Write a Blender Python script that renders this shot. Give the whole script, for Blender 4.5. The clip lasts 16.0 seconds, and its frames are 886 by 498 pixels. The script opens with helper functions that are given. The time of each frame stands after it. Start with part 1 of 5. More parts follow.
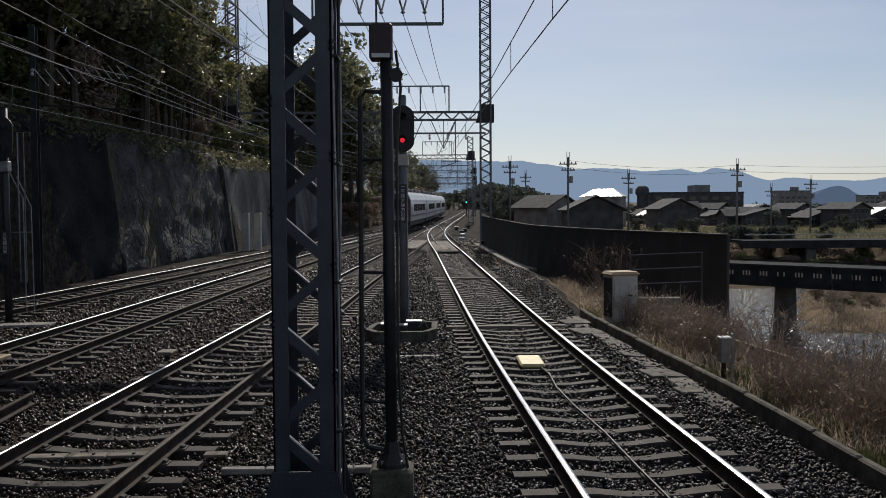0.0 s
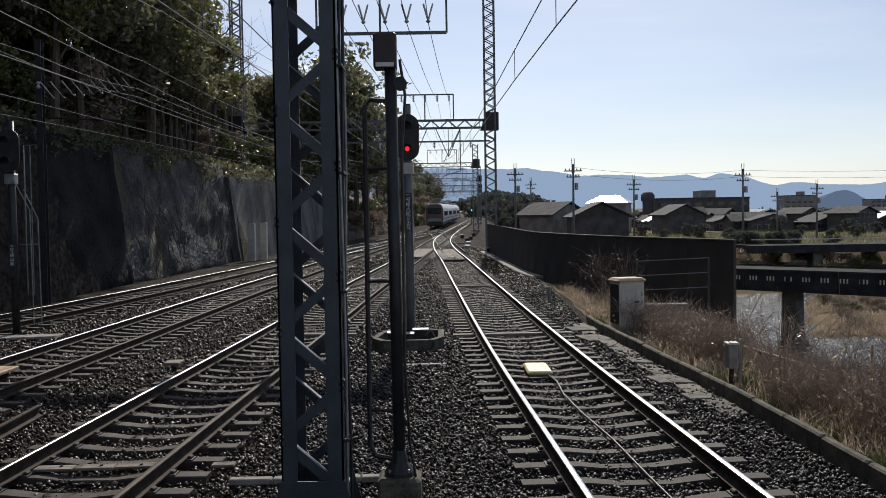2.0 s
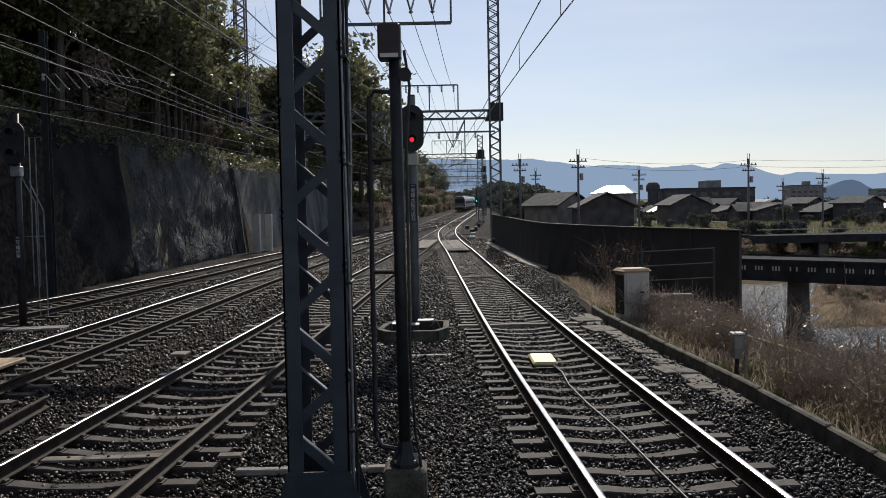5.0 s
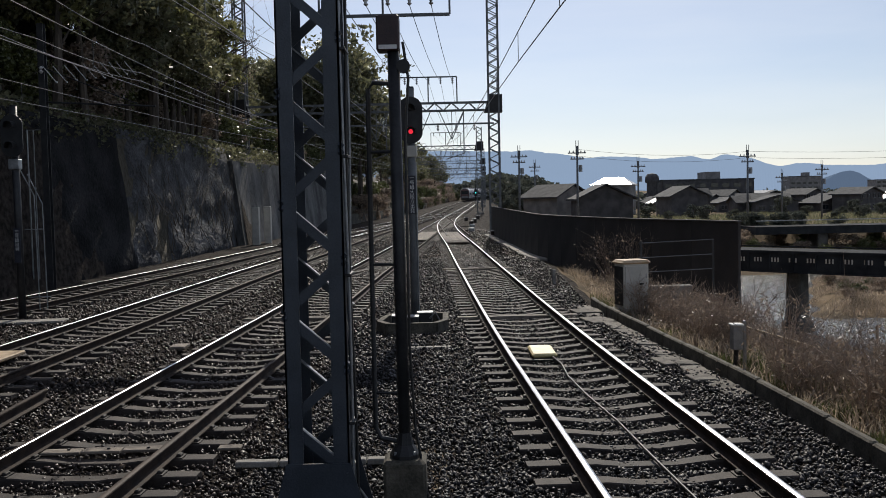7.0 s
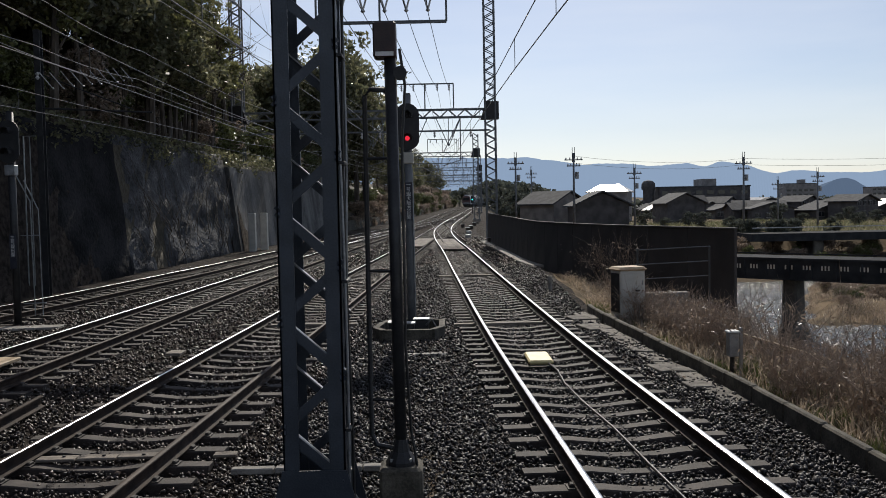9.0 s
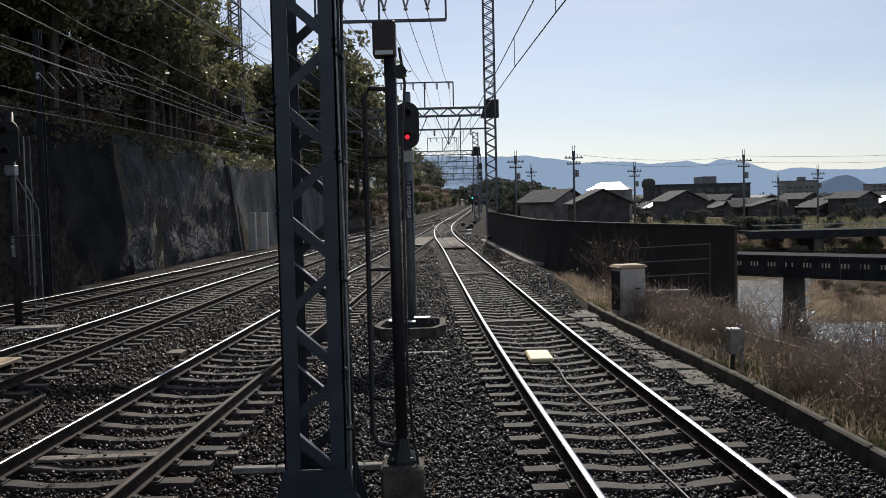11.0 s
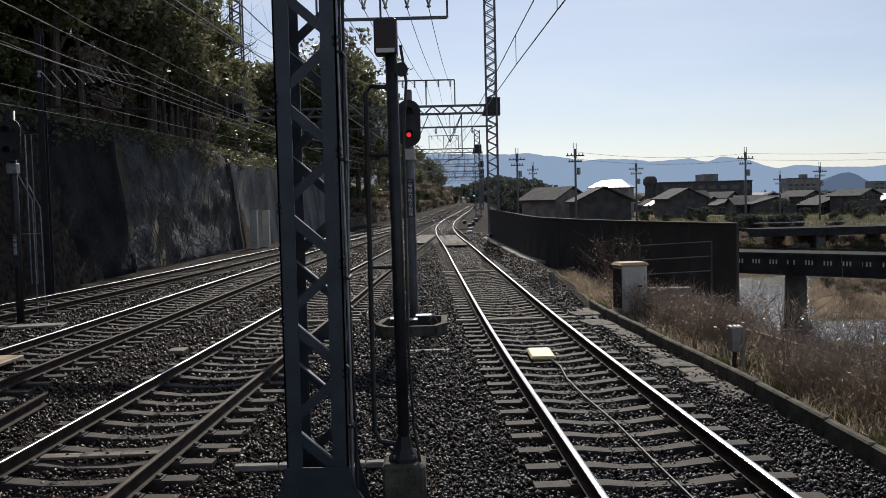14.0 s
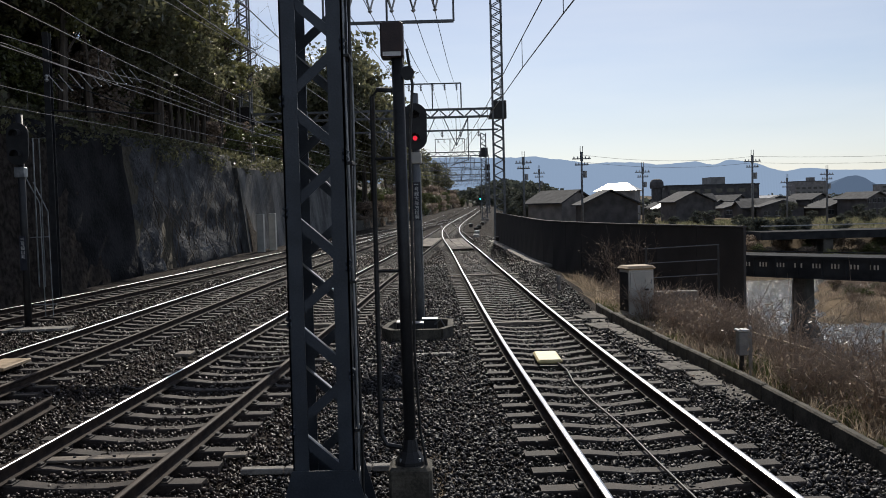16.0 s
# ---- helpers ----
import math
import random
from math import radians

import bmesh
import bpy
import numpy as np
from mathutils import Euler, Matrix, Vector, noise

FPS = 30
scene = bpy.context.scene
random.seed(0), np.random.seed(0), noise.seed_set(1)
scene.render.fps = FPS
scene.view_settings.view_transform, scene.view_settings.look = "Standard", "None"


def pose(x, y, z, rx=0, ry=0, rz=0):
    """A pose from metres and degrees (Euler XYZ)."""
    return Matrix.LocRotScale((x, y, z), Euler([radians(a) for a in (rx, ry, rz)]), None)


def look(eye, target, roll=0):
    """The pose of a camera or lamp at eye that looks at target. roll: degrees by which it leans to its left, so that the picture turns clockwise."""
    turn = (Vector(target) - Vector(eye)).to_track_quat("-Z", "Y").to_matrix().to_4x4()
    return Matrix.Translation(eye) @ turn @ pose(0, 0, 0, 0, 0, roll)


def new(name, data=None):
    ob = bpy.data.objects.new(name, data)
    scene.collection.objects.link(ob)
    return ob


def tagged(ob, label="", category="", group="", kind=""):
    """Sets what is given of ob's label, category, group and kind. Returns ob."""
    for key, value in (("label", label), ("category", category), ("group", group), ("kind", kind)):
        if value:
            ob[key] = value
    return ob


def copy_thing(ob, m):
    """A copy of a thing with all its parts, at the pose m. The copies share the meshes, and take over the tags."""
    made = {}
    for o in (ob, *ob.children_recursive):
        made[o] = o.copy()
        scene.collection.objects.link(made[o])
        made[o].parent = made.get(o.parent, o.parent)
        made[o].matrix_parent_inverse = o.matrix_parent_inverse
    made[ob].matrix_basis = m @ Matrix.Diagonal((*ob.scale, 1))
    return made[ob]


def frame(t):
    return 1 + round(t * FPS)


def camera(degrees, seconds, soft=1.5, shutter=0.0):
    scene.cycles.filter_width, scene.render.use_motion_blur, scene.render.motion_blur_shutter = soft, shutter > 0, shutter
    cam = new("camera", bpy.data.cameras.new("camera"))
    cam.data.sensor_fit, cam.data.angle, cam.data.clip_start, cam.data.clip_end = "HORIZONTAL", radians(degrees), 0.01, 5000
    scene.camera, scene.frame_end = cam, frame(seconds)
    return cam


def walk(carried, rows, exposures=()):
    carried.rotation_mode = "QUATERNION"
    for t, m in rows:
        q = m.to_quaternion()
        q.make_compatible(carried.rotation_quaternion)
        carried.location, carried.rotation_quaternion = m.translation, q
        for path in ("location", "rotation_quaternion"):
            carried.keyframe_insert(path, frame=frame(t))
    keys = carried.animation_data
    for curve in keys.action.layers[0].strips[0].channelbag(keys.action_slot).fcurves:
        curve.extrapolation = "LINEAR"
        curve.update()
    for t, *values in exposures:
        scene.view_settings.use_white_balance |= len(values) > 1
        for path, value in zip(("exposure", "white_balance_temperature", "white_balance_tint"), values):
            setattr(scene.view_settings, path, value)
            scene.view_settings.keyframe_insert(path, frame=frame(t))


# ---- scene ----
# ---- camera ----
cam = camera(52.21, 16.0, soft=0.9)
WALK = [
    (0, 87.454, 0.354, -0.462), (0.5, 87.597, 0.490, -0.100), (1, 87.815, 0.773, 0.216),
    (1.5, 87.897, 0.822, 0.028), (2, 87.970, 0.917, -0.116), (2.5, 87.832, 0.986, -0.173),
    (3, 87.739, 1.048, -0.079), (3.5, 87.692, 1.068, 0.134), (4, 87.727, 1.059, 0.242),
    (6.5, 86.798, 1.154, 0.078), (7, 86.891, 1.220, 0.132), (7.5, 87.159, 1.209, 0.110),
    (8, 87.199, 1.213, 0.038), (8.5, 87.251, 1.155, -0.063), (9, 87.306, 1.147, -0.087),
    (11.5, 87.131, 1.390, -0.070), (12, 87.029, 1.404, -0.072), (12.5, 87.030, 1.398, -0.073),
    (13, 86.985, 1.395, -0.070), (13.5, 87.029, 1.404, -0.072), (14, 87.081, 1.400, 0.024),
    (14.5, 87.138, 1.402, 0.109), (15, 87.249, 1.379, 0.199), (15.5, 87.318, 1.407, 0.326),
    (16, 87.299, 1.436, 0.422),
]

walk(cam, [(t, pose(0, 0, 2.386, rx, ry, rz)) for t, rx, ry, rz in WALK],
     exposures=[(0.0, -0.22), (0.6, 0.06), (1.5, 0.2), (2.2, 0.2), (3.5, 0.05), (7.0, 0.12), (16.0, 0.1)])

# ---- world and sun ----
SUN_AZ, SUN_EL = 3.5, 36.0          # degrees right of the line of sight, and up
world = bpy.data.worlds.new("sky")
scene.world = world
world.use_nodes = True
wn, wl = world.node_tree.nodes, world.node_tree.links
sky = wn.new("ShaderNodeTexSky")
sky.sky_type, sky.sun_disc = "NISHITA", False
sky.sun_elevation, sky.sun_rotation = radians(SUN_EL), radians(SUN_AZ)
sky.air_density, sky.dust_density, sky.ozone_density = 1.0, 0.4, 3.0
wn["Background"].inputs["Strength"].default_value = 0.075
tone = wn.new("ShaderNodeHueSaturation")
tone.inputs["Saturation"].default_value = 0.68
cool = wn.new("ShaderNodeMix")
cool.data_type, cool.blend_type = "RGBA", "MULTIPLY"
cool.inputs["Factor"].default_value = 1.0
cool.inputs["B"].default_value = (0.972, 0.983, 1.055, 1)
wl.new(sky.outputs[0], tone.inputs["Color"])
wl.new(tone.outputs[0], cool.inputs["A"])
# thin streaks of high cloud
where = wn.new("ShaderNodeTexCoord")
squash = wn.new("ShaderNodeMapping")
squash.inputs["Scale"].default_value = (1.2, 1.2, 7.0)
cirrus = wn.new("ShaderNodeTexNoise")
cirrus.inputs["Scale"].default_value, cirrus.inputs["Detail"].default_value = 1.6, 6
veil = wn.new("ShaderNodeMapRange")
veil.inputs["From Min"].default_value, veil.inputs["From Max"].default_value = 0.42, 0.75
veil.inputs["To Min"].default_value, veil.inputs["To Max"].default_value = 0.0, 0.3
haze = wn.new("ShaderNodeMix")
haze.data_type = "RGBA"
haze.inputs["B"].default_value = (12.5, 12.4, 12.2, 1)
wl.new(where.outputs["Generated"], squash.inputs["Vector"])
wl.new(squash.outputs[0], cirrus.inputs["Vector"])
wl.new(cirrus.outputs["Fac"], veil.inputs["Value"])
wl.new(veil.outputs[0], haze.inputs["Factor"])
wl.new(cool.outputs["Result"], haze.inputs["A"])
wl.new(haze.outputs["Result"], wn["Background"].inputs["Color"])
sun_lamp = bpy.data.lights.new("sun", "SUN")
sun_lamp.energy, sun_lamp.angle, sun_lamp.color = 3.2, radians(0.53), (1.0, 0.93, 0.82)
sun = new("sun", sun_lamp)
az, el = radians(SUN_AZ), radians(SUN_EL)
sun.matrix_world = look((math.sin(az) * math.cos(el) * 50, math.cos(az) * math.cos(el) * 50, math.sin(el) * 50), (0, 0, 0))


# ---- materials ----
def mat(name, a, b, scale=6.0, rough=0.8, metal=0.0, bump=0.3, fine=60.0, vary=0.0, island=0.0, stretch=(1, 1, 1), c=None, dist=0.01, spec=0.5):
    """Two-scale procedural surface: large patches between colours a and b, fine grain, bump."""
    m = bpy.data.materials.new(name)
    m.use_nodes = True
    n, l = m.node_tree.nodes, m.node_tree.links
    p = n["Principled BSDF"]
    co = n.new("ShaderNodeTexCoord")
    mp = n.new("ShaderNodeMapping")
    mp.inputs["Scale"].default_value = stretch
    l.new(co.outputs["Object"], mp.inputs["Vector"])
    big = n.new("ShaderNodeTexNoise")
    big.inputs["Scale"].default_value, big.inputs["Detail"].default_value = scale, 5
    small = n.new("ShaderNodeTexNoise")
    small.inputs["Scale"].default_value, small.inputs["Detail"].default_value = fine, 6
    l.new(mp.outputs[0], big.inputs["Vector"])
    l.new(mp.outputs[0], small.inputs["Vector"])
    ramp = n.new("ShaderNodeValToRGB")
    ramp.color_ramp.elements[0].position, ramp.color_ramp.elements[1].position = 0.36, 0.66
    ramp.color_ramp.elements[0].color, ramp.color_ramp.elements[1].color = (*a, 1), (*b, 1)
    if c:
        e = ramp.color_ramp.elements.new(0.8)
        e.color = (*c, 1)
    add = n.new("ShaderNodeMath")
    add.operation = "MULTIPLY_ADD"
    add.inputs[1].default_value = 0.45
    l.new(small.outputs["Fac"], add.inputs[0])
    sub = n.new("ShaderNodeMath")
    sub.operation = "SUBTRACT"
    sub.inputs[1].default_value = 0.225
    l.new(big.outputs["Fac"], sub.inputs[0])
    l.new(sub.outputs[0], add.inputs[2])
    l.new(add.outputs[0], ramp.inputs["Fac"])
    col = ramp.outputs["Color"]
    for amount, node, out in ((vary, "ShaderNodeObjectInfo", "Random"), (island, "ShaderNodeNewGeometry", "Random Per Island")):
        if amount:
            src = n.new(node)
            rng = n.new("ShaderNodeMapRange")
            rng.inputs["To Min"].default_value, rng.inputs["To Max"].default_value = 1 - amount, 1 + amount
            l.new(src.outputs[out], rng.inputs["Value"])
            mul = n.new("ShaderNodeVectorMath")
            mul.operation = "SCALE"
            l.new(col, mul.inputs[0])
            l.new(rng.outputs[0], mul.inputs["Scale"])
            col = mul.outputs[0]
    l.new(col, p.inputs["Base Color"])
    p.inputs["Roughness"].default_value, p.inputs["Metallic"].default_value = rough, metal
    p.inputs["Specular IOR Level"].default_value = spec
    if bump:
        bp = n.new("ShaderNodeBump")
        bp.inputs["Strength"].default_value, bp.inputs["Distance"].default_value = bump, dist
        l.new(small.outputs["Fac"], bp.inputs["Height"])
        l.new(bp.outputs[0], p.inputs["Normal"])
    return m


def leaf_mat(name, a, b, through_light=0.35):
    m = mat(name, a, b, 1.2, 0.33, bump=0, fine=9, island=0.45)
    n, l = m.node_tree.nodes, m.node_tree.links
    tr = n.new("ShaderNodeBsdfTranslucent")
    mix = n.new("ShaderNodeMixShader")
    mix.inputs[0].default_value = through_light
    src = n["Principled BSDF"].inputs["Base Color"].links[0].from_socket
    l.new(src, tr.inputs["Color"])
    l.new(n["Principled BSDF"].outputs[0], mix.inputs[1])
    l.new(tr.outputs[0], mix.inputs[2])
    l.new(mix.outputs[0], n["Material Output"].inputs["Surface"])
    return m


def glow(name, colour, strength, base=(0.02, 0.02, 0.02)):
    m = mat(name, base, base, bump=0, rough=0.3)
    p = m.node_tree.nodes["Principled BSDF"]
    p.inputs["Emission Color"].default_value, p.inputs["Emission Strength"].default_value = (*colour, 1), strength
    return m


M_BALLAST = mat("ballast", (0.016, 0.013, 0.011), (0.065, 0.054, 0.046), 5, 0.95, bump=1.0, fine=34, dist=0.05, spec=0.08)
M_STONE = mat("crushed_stone", (0.013, 0.012, 0.0125), (0.046, 0.042, 0.0425), 8, 0.58, bump=0.2, fine=70, island=0.85, c=(0.21, 0.195, 0.19), spec=0.42)
M_RUSTSTONE = mat("rusty_stone", (0.016, 0.0115, 0.0095), (0.064, 0.046, 0.038), 8, 0.5, bump=0.2, fine=70, island=0.85, c=(0.19, 0.155, 0.135), spec=0.38)
M_SLEEPER = mat("sleeper_concrete", (0.022, 0.0165, 0.0135), (0.058, 0.044, 0.0365), 5, 0.8, bump=0.5, fine=60, vary=0.28)
M_SLEEPERW = mat("pale_timber", (0.10, 0.082, 0.066), (0.27, 0.225, 0.18), 4, 0.8, bump=0.4, fine=50, vary=0.15, stretch=(1, 8, 8))
M_RAIL = mat("rusty_rail", (0.018, 0.012, 0.0095), (0.05, 0.032, 0.023), 7, 0.8, bump=0.3, fine=90, spec=0.2)
M_HEAD = mat("polished_rail_head", (0.5, 0.5, 0.52), (0.7, 0.7, 0.7), 3, 0.33, metal=1.0, bump=0.05, fine=120, stretch=(1, 0.05, 1))
M_DULLHEAD = mat("dull_rail_head", (0.035, 0.024, 0.018), (0.085, 0.06, 0.045), 3, 0.72, metal=0.0, bump=0.1, fine=120, spec=0.25)
M_CLIP = mat("rail_clip", (0.02, 0.018, 0.016), (0.06, 0.05, 0.045), 8, 0.7, metal=0.3)
M_STEEL = mat("painted_steel", (0.028, 0.036, 0.050), (0.052, 0.064, 0.083), 3, 0.4, bump=0.2, fine=60, c=(0.075, 0.06, 0.05))
M_GALV = mat("galvanised_steel", (0.22, 0.23, 0.24), (0.36, 0.37, 0.38), 8, 0.45, metal=0.6, bump=0.1)
M_FARSTEEL = mat("far_steel", (0.10, 0.11, 0.12), (0.17, 0.18, 0.19), 3, 0.6)
M_BLACK = mat("black_paint", (0.010, 0.010, 0.012), (0.022, 0.022, 0.024), 6, 0.55, bump=0.15)
M_DARKPOST = mat("dark_post_paint", (0.014, 0.015, 0.018), (0.032, 0.033, 0.036), 6, 0.5, bump=0.2, fine=50)
M_BROWN = mat("brown_box_paint", (0.028, 0.013, 0.013), (0.05, 0.024, 0.022), 8, 0.5, bump=0.15)
M_CONC = mat("weathered_concrete", (0.20, 0.185, 0.165), (0.36, 0.335, 0.30), 4, 0.85, bump=0.5, fine=45, c=(0.15, 0.14, 0.12))
M_LID = mat("worn_slab_concrete", (0.09, 0.08, 0.068), (0.22, 0.2, 0.17), 4, 0.9, bump=0.5, fine=45, vary=0.3)
M_KERB = mat("mossy_kerb", (0.045, 0.04, 0.03), (0.13, 0.115, 0.09), 5, 0.9, bump=0.6, fine=40, c=(0.11, 0.115, 0.06))
M_WALLC = mat("stained_retaining_concrete", (0.035, 0.036, 0.037), (0.17, 0.17, 0.168), 0.7, 0.9, bump=0.5, fine=9, stretch=(1, 1, 0.25), dist=0.05)
M_ROCK = mat("dark_rock_face", (0.02, 0.02, 0.022), (0.09, 0.092, 0.098), 1.1, 0.85, bump=1.0, fine=6, dist=0.15, c=(0.2, 0.2, 0.21))
M_SHADEWALL = mat("shade_black_wall", (0.010, 0.010, 0.011), (0.034, 0.034, 0.036), 0.6, 0.95, bump=0.6, fine=7, dist=0.08, spec=0.1)
M_BARRIER = mat("dark_barrier_panel", (0.036, 0.033, 0.033), (0.065, 0.06, 0.058), 0.8, 0.75, bump=0.2, fine=25)
M_CAB = mat("cream_cabinet_paint", (0.42, 0.41, 0.37), (0.54, 0.52, 0.47), 3, 0.5, bump=0.1)
M_YELLOW = mat("faded_yellow_plate", (0.62, 0.50, 0.22), (0.74, 0.62, 0.32), 9, 0.55, bump=0.15)
M_TAN = mat("tan_board", (0.42, 0.30, 0.18), (0.55, 0.42, 0.28), 7, 0.7)
M_WIRE = mat("wire", (0.10, 0.095, 0.09), (0.18, 0.17, 0.16), 4, 0.4, metal=0.7, bump=0)
M_CABLE = mat("black_cable", (0.012, 0.012, 0.012), (0.03, 0.028, 0.026), 8, 0.5, bump=0)
M_PORC = mat("insulator_porcelain", (0.4, 0.4, 0.4), (0.65, 0.65, 0.65), 9, 0.25, bump=0)
M_SIGN = mat("sign_plate", (0.015, 0.017, 0.03), (0.03, 0.032, 0.045), 8, 0.5, bump=0)
M_WHITE = mat("white_paint", (0.62, 0.62, 0.6), (0.78, 0.78, 0.76), 6, 0.6, bump=0.05)
M_RED = glow("red_signal_lens", (1.0, 0.035, 0.07), 0.75, (0.2, 0.01, 0.01))
M_TAIL = mat("red_tail_lamp", (0.2, 0.01, 0.01), (0.25, 0.015, 0.015), 4, 0.2, bump=0)
M_GREEN = glow("green_signal_lens", (0.05, 0.9, 0.85), 2.0)
M_SOIL = mat("soil_and_dry_grass", (0.09, 0.068, 0.042), (0.23, 0.165, 0.10), 0.35, 0.95, bump=0.8, fine=5, dist=0.1, c=(0.09, 0.10, 0.045), spec=0.1)
M_LOWWALL = mat("mossy_low_wall", (0.04, 0.04, 0.032), (0.12, 0.11, 0.09), 0.8, 0.95, bump=0.5, fine=9, dist=0.05)
# hill soil in a darker tone, the slope's shade put into its colour
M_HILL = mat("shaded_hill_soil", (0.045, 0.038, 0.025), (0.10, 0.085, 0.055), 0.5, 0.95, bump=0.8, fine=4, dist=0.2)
M_GRASS = leaf_mat("dry_reed", (0.29, 0.232, 0.172), (0.50, 0.415, 0.325), 0.5)
M_WEED = leaf_mat("green_weed", (0.07, 0.085, 0.03), (0.13, 0.14, 0.05), 0.3)
M_TWIG = mat("bare_twig", (0.22, 0.165, 0.125), (0.42, 0.33, 0.26), 5, 0.9, bump=0)
M_LEAF = leaf_mat("evergreen_leaf", (0.10, 0.108, 0.06), (0.225, 0.215, 0.125), 0.58)
M_BAMBOO = leaf_mat("yellow_green_leaf", (0.13, 0.14, 0.055), (0.28, 0.27, 0.12), 0.45)
M_BUSH = leaf_mat("brown_bush_leaf", (0.19, 0.148, 0.112), (0.36, 0.285, 0.225), 0.5)
M_BARK = mat("bark", (0.05, 0.04, 0.032), (0.12, 0.10, 0.08), 6, 0.9, bump=0.6, fine=30, stretch=(1, 1, 0.2))
M_FARTREE = leaf_mat("far_tree_leaf", (0.06, 0.068, 0.056), (0.115, 0.125, 0.10), 0.35)
M_FARTREE.node_tree.nodes["Principled BSDF"].inputs["Roughness"].default_value = 0.9
M_TIMBER = mat("dark_house_wall", (0.05, 0.048, 0.05), (0.10, 0.095, 0.096), 0.8, 0.85, bump=0.2)
M_PLASTER = mat("grey_plaster", (0.16, 0.155, 0.155), (0.28, 0.27, 0.26), 0.6, 0.85, bump=0.2)
M_TILE = mat("grey_roof_tile", (0.03, 0.032, 0.036), (0.075, 0.077, 0.082), 1.0, 0.9, bump=0.4, fine=8, dist=0.05)
M_PALEROOF = mat("pale_metal_roof", (0.6, 0.59, 0.56), (0.75, 0.73, 0.69), 0.5, 0.42, metal=0.55, bump=0.1)
M_GLASS = mat("window_glass", (0.02, 0.025, 0.03), (0.04, 0.045, 0.05), 2, 0.08, bump=0)
M_GIRDER = mat("dark_bridge_girder", (0.025, 0.027, 0.03), (0.05, 0.052, 0.056), 1.0, 0.9, bump=0.2, spec=0.1)
M_PIER = mat("dark_pier_concrete", (0.07, 0.065, 0.06), (0.15, 0.14, 0.125), 0.9, 0.9, bump=0.4, fine=8)
M_TRAIN = mat("silver_train_body", (0.58, 0.58, 0.61), (0.7, 0.7, 0.72), 0.5, 0.28, bump=0)
M_TRAINEND = mat("dark_red_brown_train_end", (0.10, 0.055, 0.056), (0.15, 0.085, 0.083), 0.6, 0.3, bump=0)
M_UNDER = mat("train_underframe", (0.02, 0.02, 0.02), (0.05, 0.045, 0.04), 1.5, 0.7)


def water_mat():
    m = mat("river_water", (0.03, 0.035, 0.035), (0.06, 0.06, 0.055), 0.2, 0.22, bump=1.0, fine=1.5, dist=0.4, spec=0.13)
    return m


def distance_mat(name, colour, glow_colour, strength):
    """Far hills, the haze of the air before them put into colour and glow."""
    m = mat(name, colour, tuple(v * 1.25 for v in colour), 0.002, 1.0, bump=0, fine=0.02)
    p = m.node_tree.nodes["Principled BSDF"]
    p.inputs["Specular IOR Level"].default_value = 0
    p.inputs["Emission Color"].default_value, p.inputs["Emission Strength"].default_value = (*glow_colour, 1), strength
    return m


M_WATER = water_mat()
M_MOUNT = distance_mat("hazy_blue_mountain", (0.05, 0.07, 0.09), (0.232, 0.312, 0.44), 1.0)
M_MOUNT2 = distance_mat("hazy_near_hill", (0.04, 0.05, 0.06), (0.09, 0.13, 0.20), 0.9)


